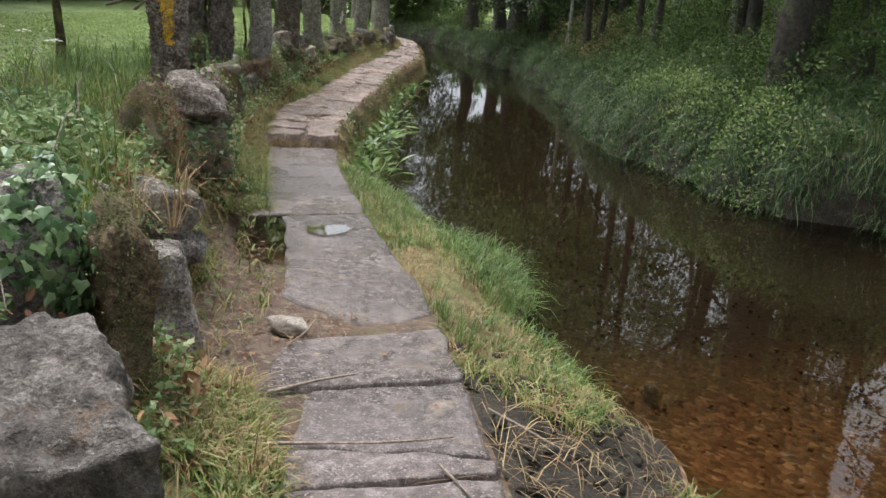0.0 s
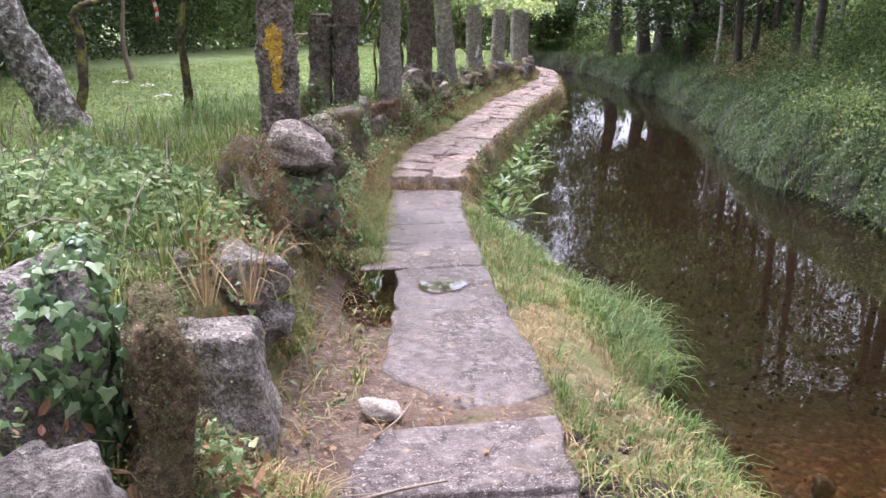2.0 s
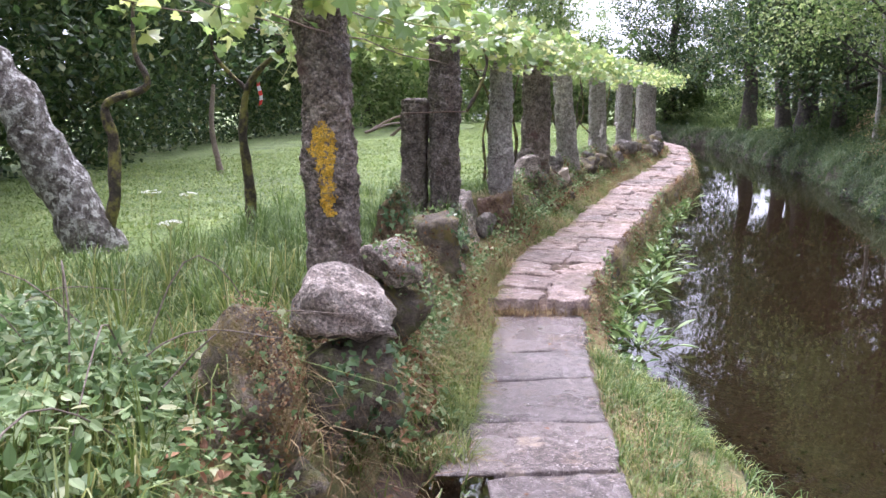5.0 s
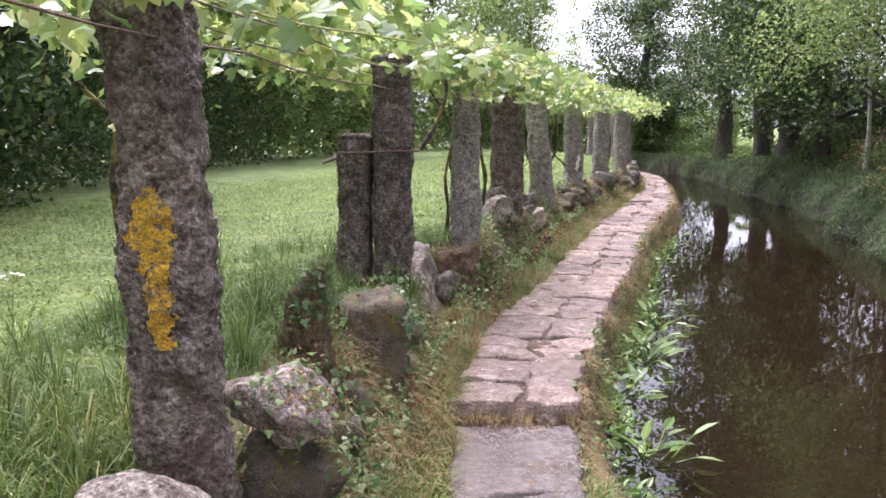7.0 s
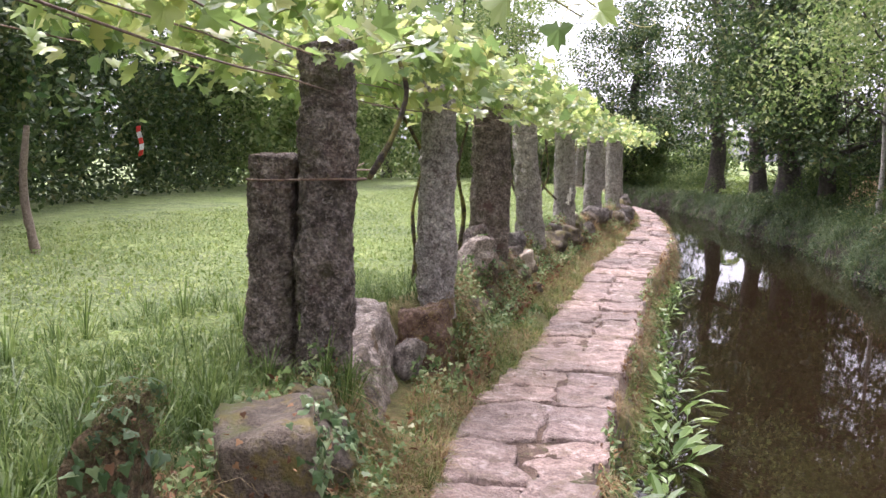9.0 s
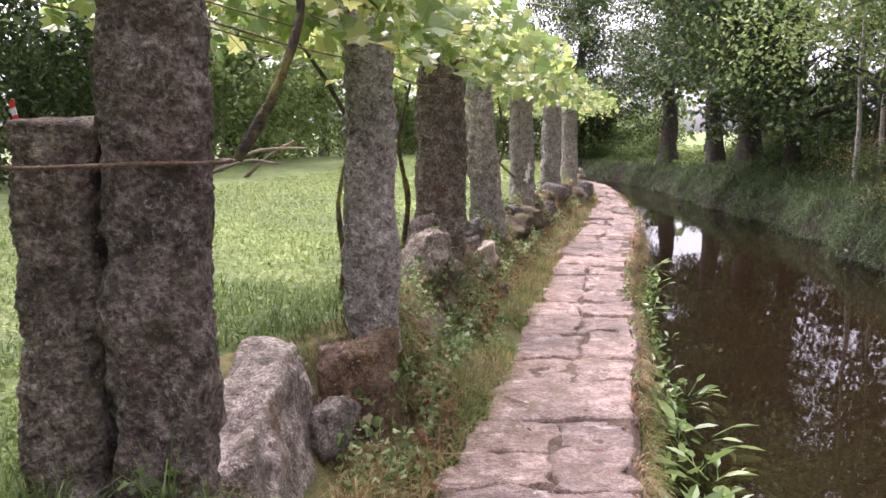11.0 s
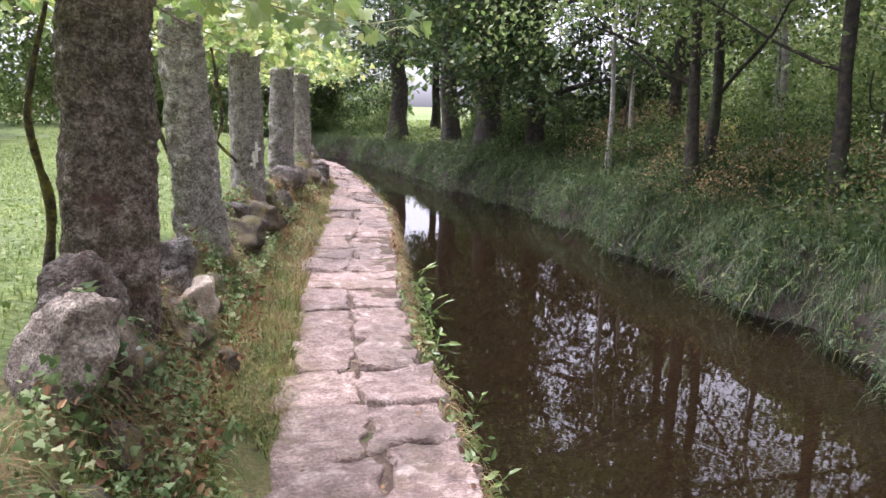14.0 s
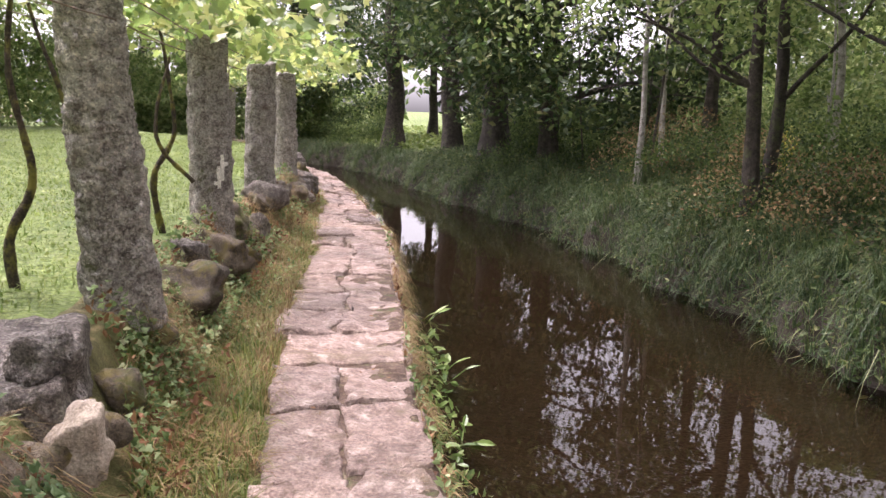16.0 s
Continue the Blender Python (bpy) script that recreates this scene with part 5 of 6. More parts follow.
TREES = [
    # x, y, height, radius, lean, crown from, spread, bark
    (7.1, 7.0, 9, 0.2, (0.02, 0), 0.34, 2.2, 0), (7.75, 7.4, 9, 0.18, (0.03, 0.02), 0.34, 2.2, 0), (8.8, 10.2, 9, 0.13, (0.0, 0.02), 0.3, 2.0, 0),
    (9.0, 14.6, 9, 0.09, (0.01, 0), 0.3, 2.0, 0), (8.95, 17.0, 9, 0.09, (-0.04, 0.0), 0.33, 1.8, 0), (9.35, 17.15, 8, 0.085, (0.05, 0.0), 0.33, 1.8, 0),
    (9.95, 20.4, 7, 0.055, (0.0, 0), 0.5, 1.4, 1), (10.8, 20.9, 7, 0.05, (-0.02, 0), 0.5, 1.4, 1), (11.9, 21, 8, 0.12, (0.0, 0), 0.3, 1.8, 0),
    (10.9, 24.6, 10, 0.2, (-0.02, 0), 0.15, 2.8, 0), (10.9, 26.9, 11, 0.3, (-0.03, 0), 0.15, 3.0, 0), (11.3, 30, 11, 0.26, (-0.1, 0.0), 0.15, 3.0, 0), (12.2, 36.5, 11, 0.34, (-0.02, 0), 0.15, 3.2, 0),
    (18.0, 40, 11, 0.25, (-0.05, 0), 0.3, 3.0, 0), (10.6, 44, 9, 0.3, (0.05, 0), 0.18, 2.6, 0),
    (12.5, 12, 10, 0.17, (0, 0), 0.25, 2.5, 0), (11, 7, 10, 0.17, (0, 0), 0.25, 2.5, 0), (13.5, 17, 10, 0.17, (0, 0), 0.25, 2.5, 0), (9.0, 3, 10, 0.2, (0, 0), 0.25, 2.5, 0), (9.5, -2, 10, 0.2, (0, 0), 0.25, 2.6, 0),
    (9, -8, 11, 0.2, (0, 0), 0.25, 2.8, 0), (12.5, 4, 11, 0.2, (0, 0), 0.2, 2.8, 0), (17.5, 20, 11, 0.2, (0, 0), 0.2, 3, 0), (16, 12, 11, 0.2, (0, 0), 0.2, 3, 0), (17, 44, 11, 0.2, (0, 0), 0.2, 3, 0),
    (10.4, 12.9, 9, 0.1, (0, 0), 0.3, 1.9, 0), (10.6, 9.6, 10, 0.15, (0, 0), 0.2, 2.4, 0), (12.2, 9.9, 10, 0.15, (0, 0), 0.2, 2.4, 0), (8.2, 12.4, 9, 0.09, (0.03, 0), 0.3, 1.8, 0), (14.2, 14.5, 10, 0.16, (0, 0), 0.2, 2.6, 0), (11.4, 14.7, 8, 0.07, (0.02, 0), 0.4, 1.6, 1), (12.6, 19, 8, 0.07, (-0.02, 0), 0.4, 1.6, 1),
]
# near crowns take the lit leaf colour, far ones the shaded one
for k, (x, y, h, rad, lean, cf, sp, pale) in enumerate(TREES):
    thin = rad < 0.08
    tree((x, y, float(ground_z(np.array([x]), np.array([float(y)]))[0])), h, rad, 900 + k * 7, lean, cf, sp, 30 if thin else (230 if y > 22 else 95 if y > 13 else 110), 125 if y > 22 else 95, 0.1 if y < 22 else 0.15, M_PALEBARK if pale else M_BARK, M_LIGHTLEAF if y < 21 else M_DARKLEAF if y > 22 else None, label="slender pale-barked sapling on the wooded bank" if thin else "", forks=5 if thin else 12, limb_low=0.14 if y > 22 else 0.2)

rs = np.random.default_rng(88)
for k in range(22):
    y = rs.uniform(9, 31)
    x = float(bank_r(y)) + rs.uniform(1.3, 6.5)
    tree((x, y, float(ground_z(np.array([x]), np.array([y]))[0])), rs.uniform(3.5, 7), rs.uniform(0.018, 0.04), 1700 + k * 3, (rs.uniform(-0.12, 0.12), rs.uniform(-0.05, 0.05)), 0.4, 1.0, 10, 40, 0.07, M_PALEBARK if k % 3 == 0 else M_BARK, label="thin crooked sapling in the undergrowth", forks=7, name="sapling", limb_low=0.2)

# trees round the meadow and behind the start of the path; far ones in the lit leaf colour
for k, (x, y, h, light) in enumerate([(-6.5, 9, 8, 0), (-7, 14, 9, 0), (-7.5, 20, 9, 0), (-6, 26, 9, 1), (-3.5, 31, 10, 1), (-1, 39, 10, 1), (2.5, 45, 10, 1), (5.5, 50, 11, 1), (-7.5, 4, 9, 0), (-8, -2, 9, 0), (-6, -8, 9, 0), (-1, -12, 9, 0), (4, -14, 10, 0)]):
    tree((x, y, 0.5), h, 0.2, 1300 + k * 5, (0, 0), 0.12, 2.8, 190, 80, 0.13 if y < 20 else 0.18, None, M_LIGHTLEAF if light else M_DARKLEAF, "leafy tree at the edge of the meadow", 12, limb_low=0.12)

# the leaning grey tree and its neighbour in the meadow
lean_tree = thing("leaning_tree", "leaning old tree with lichened grey bark in the meadow", "tree")
ln = smooth_line([(-2.32, 5.05, 0.35), (-2.5, 5.0, 0.85), (-2.78, 4.98, 1.45), (-3.2, 4.95, 2.1), (-3.7, 4.9, 3.0)], 30, 0.03, 3)
part("trunk", mesh_np("trunk", *tube(ln, np.linspace(0.165, 0.12, 30) * (1 + 0.35 * np.exp(-np.linspace(0, 9, 30))), 18, 0.24, 5), M_GREYBARK, True), lean_tree)
rl = np.random.default_rng(77)
Pc = np.array([-3.9, 5.0, 3.3]) + rl.normal(size=(1600, 3)) * (0.9, 0.9, 0.5)
part("crown", mesh_np("crown", *scatter(LEAF_V, LEAF_F, Pc, *random_frames(1600, 0.8, rl), rl.uniform(0.07, 0.13, 1600)), M_TREELEAF), lean_tree)
stump = thing("tree_stump", "mossy stub of a tree trunk in the meadow grass", "tree stump")
part("trunk", mesh_np("trunk", *tube(smooth_line([(-2.72, 4.1, 0.3), (-2.78, 4.1, 0.7), (-2.95, 4.1, 1.2)], 16), np.linspace(0.11, 0.08, 16), 14, 0.2, 8), M_MOSSBARK, True), stump)


# ---- thickets of leaves, as one mass each ----
def thicket(name, line, height, depth, count, size, material, label, seed, lumps=0.35, low_past=999):
    r = np.random.default_rng(seed)
    L = np.asarray(line, float)
    seg = np.linalg.norm(np.diff(L, axis=0), axis=1)
    t = r.uniform(0, seg.sum(), count)
    cum = np.concatenate([[0], np.cumsum(seg)])
    i = np.clip(np.searchsorted(cum, t) - 1, 0, len(seg) - 1)
    f = ((t - cum[i]) / seg[i])[:, None]
    P2 = L[i] * (1 - f) + L[i + 1] * f
    d = unit((L[i + 1] - L[i]))
    nrm = np.stack([-d[:, 1], d[:, 0]], 1)
    Q = np.concatenate([P2, np.zeros((count, 1))], 1)
    top = height * (0.75 + lumps * vnoise(Q, 0.45, seed) + lumps * 0.6 * vnoise(Q, 1.3, seed + 2))
    top = top * np.where(P2[:, 1] > low_past, 0.6, 1.0)
    hgt = r.uniform(0, 1, count) ** 0.8
    off = depth * np.sqrt(r.uniform(0, 1, count)) * (1 - 0.55 * hgt**2) * (0.8 + 0.5 * vnoise(Q + np.stack([0 * hgt, 0 * hgt, hgt * height], 1), 1.1, seed + 5))
    P = np.concatenate([P2 + nrm * off[:, None], np.zeros((count, 1))], 1)
    P[:, 2] = ground_z(P[:, 0], P[:, 1]) + hgt * top
    P += r.normal(0, 0.05, P.shape)
    P = P[~open_sky(P)]
    count = len(P)
    A, B = random_frames(count, 0.7, r)
    return stuff(name, mesh_np(name, *scatter(LEAF_V, LEAF_F, P, A, B, r.uniform(0.6, 1.3, count) * size), material), label, "undergrowth")


thicket("meadow_thicket", [(-8, -4), (-6, 2), (-5, 7), (-4.7, 11.6), (-5.1, 17), (-4.9, 19.5), (-3.8, 25)], 4.6, 1.9, 110000, 0.12, M_DARKLEAF, "dark dense thicket along the meadow edge", 31)
thicket("far_hedge", [(-3.8, 25), (-2, 31), (0, 37.5), (3, 42), (6.5, 47), (9, 52)], 4.2, 2.4, 40000, 0.2, M_LIGHTLEAF, "hazy light green hedge at the far end of the meadow", 32)
yy = np.arange(-8, 47, 1.5)
thicket("bank_undergrowth", [(float(bank_r(y)) + 3.4, y) for y in yy], 1.3, 3.0, 110000, 0.06, M_TREELEAF, "ferns, nettles and brambles under the bank trees", 33, 0.6)
# the lighter leaves stand in for light shining through the wood
thicket("wood_understorey", [(float(bank_r(y)) + 8.5, y) for y in yy], 3.8, 4.0, 130000, 0.12, M_LIGHTLEAF, "leafy understorey deep in the wood", 34, 0.5, 23)
thicket("deep_wood", [(float(bank_r(y)) + 14, y) for y in np.arange(-8, 37, 1.5)], 9, 4.0, 90000, 0.24, M_LIGHTLEAF, "tall leafy wall of the deeper wood", 37, 0.35)
thicket("end_hedge", [(14, 62), (19, 60), (26, 58)], 3.5, 2.0, 7000, 0.25, M_LIGHTLEAF, "hedge far down the canal, sunlight put into its leaf colour", 40, 0.3)
thicket("end_hedge", [(4, 44), (9, 43), (11.9, 42.2)], 4.5, 2.0, 14000, 0.2, M_LIGHTLEAF, "leafy hedge where the path turns away", 38, 0.3)
thicket("end_hedge", [(19.6, 47.5), (24, 50), (30, 52)], 5.5, 2.5, 12000, 0.22, M_TREELEAF, "dark trees closing the canal", 39, 0.3)
thicket("back_hedge", [(12, -10), (6, -11), (0, -10), (-6, -9), (-9, -4)], 3.0, 2.0, 9000, 0.2, M_DARKLEAF, "dark hedge behind the start of the path", 35)
thicket("dry_bracken", [(float(bank_r(y)) + 2.6, y) for y in np.arange(13.5, 22.5, 1.0)], 1.1, 2.4, 6000, 0.05, M_DRY, "dry brown bracken under the bank trees", 41, 0.5)
thicket("bank_bush", [(6.0, 4.6), (6.3, 6.5), (7.0, 9.5)], 0.75, 1.1, 4500, 0.05, M_LIGHTLEAF, "yellow-green bushy weeds on top of the far bank", 45, 0.5)
thicket("yellow_bush", [(11.0, 18.2), (11.6, 19.0)], 0.9, 0.6, 700, 0.06, M_YELLOWLEAF, "yellowing bush lit among the saplings", 42, 0.3)
rf = np.random.default_rng(43)
Pf = np.stack([rf.uniform(11, 34, 16000), rf.uniform(33, 60, 16000), np.zeros(16000)], 1)
Pf = Pf[Pf[:, 0] > bank_r(Pf[:, 1]) + 1.6]
Pf[:, 2] = ground_z(Pf[:, 0], Pf[:, 1]) + rf.uniform(0.02, 0.2, len(Pf))
stuff("far_meadow_grass", mesh_np("far_meadow_grass", *scatter(LEAF_V, LEAF_F, Pf, *random_frames(len(Pf), 2.0, rf), rf.uniform(0.12, 0.3, len(Pf))), M_CLOVER), "sunlit pale grass of a clearing beyond the trees", "grass")
ang = np.linspace(-0.3, 2 * np.pi - 0.3, 40)
thicket("far_woods", [(5 + 75 * math.cos(a), 15 + 75 * math.sin(a)) for a in ang[::-1]], 8, 8, 16000, 1.0, M_TREELEAF, "distant woods all around", 36, 0.25)


# ---- grasses ----
def spots(n, y0, y1, x_of, r, power=1.0):
    y = y0 + (y1 - y0) * r.uniform(0, 1, n) ** power
    lo, hi = x_of(y)
    x = lo + (hi - lo) * r.uniform(0, 1, n)
    P = np.stack([x, y, ground_z(x, y) - 0.01], 1)
    for top, bottom, _ in HEWN.values():
        q = np.array(bottom)
        (xa, ya), (xb, yb) = q[:, :2].min(0), q[:, :2].max(0)
        P = P[~((P[:, 0] > xa - 0.03) & (P[:, 0] < xb + 0.05) & (P[:, 1] > ya - 0.12) & (P[:, 1] < yb))]
    return P


def tufted(P, scale, cut, seed):
    return P[vnoise(P * np.array([1, 1, 0.0]), scale, seed) > cut]


rg = np.random.default_rng(51)


def bare(P):
    """Leaves the trodden patch beside the first slabs and the puddle free."""
    m = (P[:, 1] > 0.2) & (P[:, 1] < 3.1) & (P[:, 0] > -0.46 + 0.1 * np.sin(P[:, 1] * 5)) & (P[:, 0] < path_l(P[:, 1]) + 0.2)
    return P[~m | (rg.uniform(0, 1, len(P)) < 0.03)]


def trimmed(P):
    """Thins the straw beside the first slabs."""
    return P[(P[:, 1] > 3.3) | (rg.uniform(0, 1, len(P)) < 0.3)]


def grass(name, P, length, width, lean, material, label, heading=None, droop=0.4, spread=1.0):
    n = len(P)
    V, F = blades(P, rg.uniform(*length, n), rg.uniform(*width, n), lean, heading, droop, spread, rg)
    return stuff(name, mesh_np(name, V, F, material), label, "grass")


def tussocks(name, P, per, length, width, material, label, bias=None, droop=0.5, wide=0.035):
    """Grass in clumps: blades that lean out from each clump's middle."""
    n = len(P)
    a = rg.uniform(0, 2 * np.pi, (n, per))
    off = np.abs(rg.normal(0, wide, (n, per)))
    Q = np.repeat(P[:, None], per, 1)
    Q[..., 0] += np.cos(a) * off
    Q[..., 1] += np.sin(a) * off
    size = np.repeat(rg.uniform(0.55, 1.3, (n, 1)), per, 1)
    L = size * rg.uniform(*length, (n, per))
    lean = 0.25 + off / wide * 0.45
    if bias is not None:
        a = np.arctan2(np.sin(a) + 1.0 * math.sin(bias), np.cos(a) + 1.0 * math.cos(bias))
    V, F = blades(Q.reshape(-1, 3), L.ravel(), rg.uniform(*width, n * per), lean.ravel(), a.ravel(), droop, 0.3, rg)
    return stuff(name, mesh_np(name, V, F, material), label, "grass")


verge = lambda y: (wall_x(y) + 0.1, path_l(y) - 0.01)
grass("verge_grass", bare(tufted(spots(95000, -3, 34, verge, rg, 1.5), 2.5, -0.35, 4)), (0.05, 0.17), (0.0022, 0.0048), 0.8, M_GRASS, "short trodden grass on the verge beside the slabs")
grass("dry_verge_grass", bare(tufted(spots(50000, -3, 34, verge, rg, 1.3), 2.0, -0.1, 6)), (0.06, 0.2), (0.002, 0.0035), 0.9, M_DRY, "dry straw-coloured grass along the wall foot")
grass("wall_straw", trimmed(tufted(spots(30000, -2.5, 34, lambda y: (wall_x(y) - 0.05, wall_x(y) + 0.3), rg), 2.5, -0.1, 9)), (0.1, 0.26), (0.0018, 0.003), 1.1, M_DRY, "dry grass hanging over the stones of the wall", 0.0, 0.7, 0.8)
def worn(P):
    """Thins the grass on the trampled muddy bank where the walk begins."""
    return P[(P[:, 1] > 0.2 + 0.25 * np.sin(P[:, 0] * 5)) | (vnoise(P * (1, 1, 0), 3.2, 55) > 0.12)]


grass("bank_edge_grass", worn(tufted(spots(15000, -3, 5.3, lambda y: (path_r(y) + 0.01, bank_l(y) + 0.03), rg), 2.6, -0.25, 41)), (0.05, 0.15), (0.002, 0.0035), 0.8, M_GRASS, "grass on the low bank between slabs and water")
grass("bank_edge_straw", worn(tufted(spots(7000, -3, 5.3, lambda y: (path_r(y), bank_l(y) - 0.1), rg), 3, -0.1, 3)), (0.05, 0.14), (0.002, 0.003), 1.0, M_DRY, "dry grass on the low bank beside the slabs")
grass("bright_bank_tuft", spots(900, 1.7, 3.1, lambda y: (path_r(y) + 0.5, bank_l(y) + 0.04), rg), (0.12, 0.3), (0.002, 0.004), 0.8, M_LUSH, "bright green grass tuft at the water's edge", -0.4, 0.4, 1.0)
grass("path_side_straw", tufted(spots(11000, 5.3, 26, lambda y: (path_r(y) - 0.03, path_r(y) + 0.12), rg, 1.2) + np.array([0, 0, 0.03]), 3.0, 0.0, 8), (0.05, 0.16), (0.0018, 0.003), 1.2, M_DRY, "dry grass hanging from the causeway edge", -0.3, 0.8, 0.9)
grass("path_side_grass", tufted(spots(6000, 5.3, 26, lambda y: (path_r(y) + 0.02, path_r(y) + 0.14), rg, 1.2) + np.array([0, 0, 0.03]), 3.0, 0.0, 12), (0.06, 0.18), (0.002, 0.003), 1.0, M_GRASS, "green grass in the causeway's side", -0.3, 0.6, 0.9)
grass("long_meadow_grass", tufted(spots(26000, 0.5, 10.5, lambda y: (wall_x(y) - 1.5, wall_x(y) - 0.05), rg, 1.5), 1.6, -0.25, 33), (0.06, 0.18), (0.0022, 0.004), 0.7, M_LUSH, "long lush grass behind the wall")
grass("meadow_grass", spots(50000, 3.5, 32, lambda y: (wall_x(y) - 5.5, wall_x(y) - 0.3), rg, 1.2), (0.05, 0.13), (0.0025, 0.005), 0.7, M_CLOVER, "short bright meadow grass")
Pm = spots(50000, 3, 36, lambda y: (wall_x(y) - 6, wall_x(y) - 0.4), rg, 1.2) + np.array([0, 0, 0.05])
stuff("meadow_clover", mesh_np("meadow_clover", *scatter(LEAF_V, LEAF_F, Pm, *random_frames(len(Pm), 2.5, rg), rg.uniform(0.025, 0.055, len(Pm))), M_CLOVER), "broad-leaved clover and weeds in the meadow", "grass")
tussocks("overhanging_bank_grass", tufted(spots(4700, -7, 44, lambda y: (bank_r(y) - 0.04, bank_r(y) + 0.7), rg, 1.2), 1.6, -0.55, 21), 22, (0.12, 0.36), (0.002, 0.0045), M_BANK, "long grass tussocks hanging over the far bank into the water", 3.3, 0.9, 0.07)
tussocks("upper_bank_grass", tufted(spots(2600, -7, 30, lambda y: (bank_r(y) + 0.5, bank_r(y) + 3.4), rg, 1.2), 1.2, -0.2, 22), 22, (0.2, 0.5), (0.0025, 0.005), M_BANK, "tall grass tussocks on the far bank", None, 0.5, 0.06)
tussocks("verge_tussocks", bare(tufted(spots(3000, -3, 24, verge, rg, 1.2), 1.8, -0.1, 23)), 26, (0.07, 0.17), (0.0016, 0.003), M_GRASS, "green grass tussocks along the wall foot", None, 0.5)
tussocks("straw_tussocks", bare(tufted(spots(1300, -3, 26, verge, rg, 1.0), 1.6, 0.0, 24)), 28, (0.08, 0.21), (0.0015, 0.0028), M_DRY, "dry straw tussocks along the wall foot", None, 0.7)
tussocks("meadow_edge_tussocks", tufted(spots(420, 0.5, 8.5, lambda y: (wall_x(y) - 1.5, wall_x(y) - 0.1), rg), 1.5, -0.1, 25), 26, (0.16, 0.36), (0.0025, 0.004), M_LUSH, "lush tussocks behind the wall", None, 0.5)
tussocks("bramble_grass", np.stack([rg.uniform(-3.2, -0.75, 330), rg.uniform(0.5, 4.2, 330), np.full(330, 0.46)], 1), 22, (0.25, 0.5), (0.002, 0.004), M_GRASS, "tall grass growing through the brambles", None, 0.7)
tussocks("bank_edge_tussocks", worn(tufted(spots(300, -3, 5.3, lambda y: (path_r(y) + 0.03, bank_l(y)), rg), 2.2, -0.2, 27)), 24, (0.06, 0.17), (0.002, 0.0038), M_LUSH, "grass tussocks on the low bank", -0.3, 0.6)
tussocks("post_foot_grass", np.stack([rg.uniform(-0.7, 0.05, 26), rg.uniform(6.7, 7.0, 26), np.full(26, 0.4)], 1), 24, (0.2, 0.42), (0.0025, 0.004), M_LUSH, "long dark grass drooping round the feet of the twin posts", None, 0.8)
tussocks("step_straw", np.stack([rg.uniform(0.25, 1.0, 60), rg.uniform(5.86, 5.93, 60), np.full(60, -0.11)], 1), 8, (0.05, 0.12), (0.002, 0.003), M_DRY, "dry straw and rootlets along the stone step", None, 1.0)
tussocks("bramble_straw", tufted(np.stack([rg.uniform(-2.2, -0.45, 110), rg.uniform(0.6, 3.0, 110), np.full(110, 0.42)], 1), 2, -0.3, 3), 18, (0.2, 0.42), (0.002, 0.003), M_DRY, "withered grass over the low stones", None, 0.8)
Pk = tufted(spots(110000, -7, 31, lambda y: (bank_r(y) - 0.08, bank_r(y) + 2.6), rg, 1.2), 1.3, -0.3, 44)
Pk[:, 2] += rg.uniform(0.0, 1, len(Pk)) ** 1.5 * (0.3 + 0.2 * vnoise(Pk, 0.9, 45))
stuff("bank_weeds", mesh_np("bank_weeds", *scatter(OVAL_V, OVAL_F, Pk, *random_frames(len(Pk), 1.3, rg), rg.uniform(0.03, 0.085, len(Pk))), M_DARKLEAF), "nettles, ferns and broad weeds over the far bank", "weeds")

# brambles beyond the wall at the start
rb = np.random.default_rng(61)
nb = 36000
Pb = np.stack([rb.uniform(-3.9, -0.75, nb), rb.uniform(-1.9, 4.1, nb), np.zeros(nb)], 1)
mound = 0.33 + 0.3 * vnoise(Pb, 1.1, 3) + 0.15 * vnoise(Pb, 2.7, 4)
mound *= np.clip((-0.6 - Pb[:, 0]) / 0.5, 0.15, 1)
Pb[:, 2] = ground_z(Pb[:, 0], Pb[:, 1]) + mound * rb.uniform(0.25, 1, nb) ** 0.5
keep = ~((Pb[:, 0] > -1.5) & (Pb[:, 1] < 0.7))
edge = np.minimum(np.minimum(Pb[:, 0] + 3.9, Pb[:, 1] + 1.9), 3.3 - Pb[:, 1])
keep &= edge > 0.45 + 0.9 * vnoise(Pb * (1, 1, 0), 1.6, 12)
Pb = Pb[keep]
stuff("bramble_leaves", mesh_np("bramble_leaves", *scatter(OVAL_V, OVAL_F, Pb, *random_frames(len(Pb), 1.6, rb), rb.uniform(0.028, 0.075, len(Pb))), M_BRAMBLE), "bramble and nettle leaves in a tangled mound behind the wall", "brambles")
canes = []
for k in range(60):
    x, y = rb.uniform(-2.8, -1.0), rb.uniform(-0.8, 2.4)
    a = rb.uniform(0, 6.28)
    L = rb.uniform(0.4, 0.9)
    canes.append(tube(smooth_line([(x, y, 0.4), (x + L * 0.5 * math.cos(a), y + L * 0.5 * math.sin(a), 0.4 + rb.uniform(0.35, 0.65)), (x + L * math.cos(a), y + L * math.sin(a), 0.4 + rb.uniform(0.1, 0.4))], 12, 0.03, k), np.linspace(0.004, 0.002, 12), 5))
stuff("bramble_canes", mesh_np("bramble_canes", *joined(canes), M_TWIG, True), "arching dry bramble canes", "brambles")


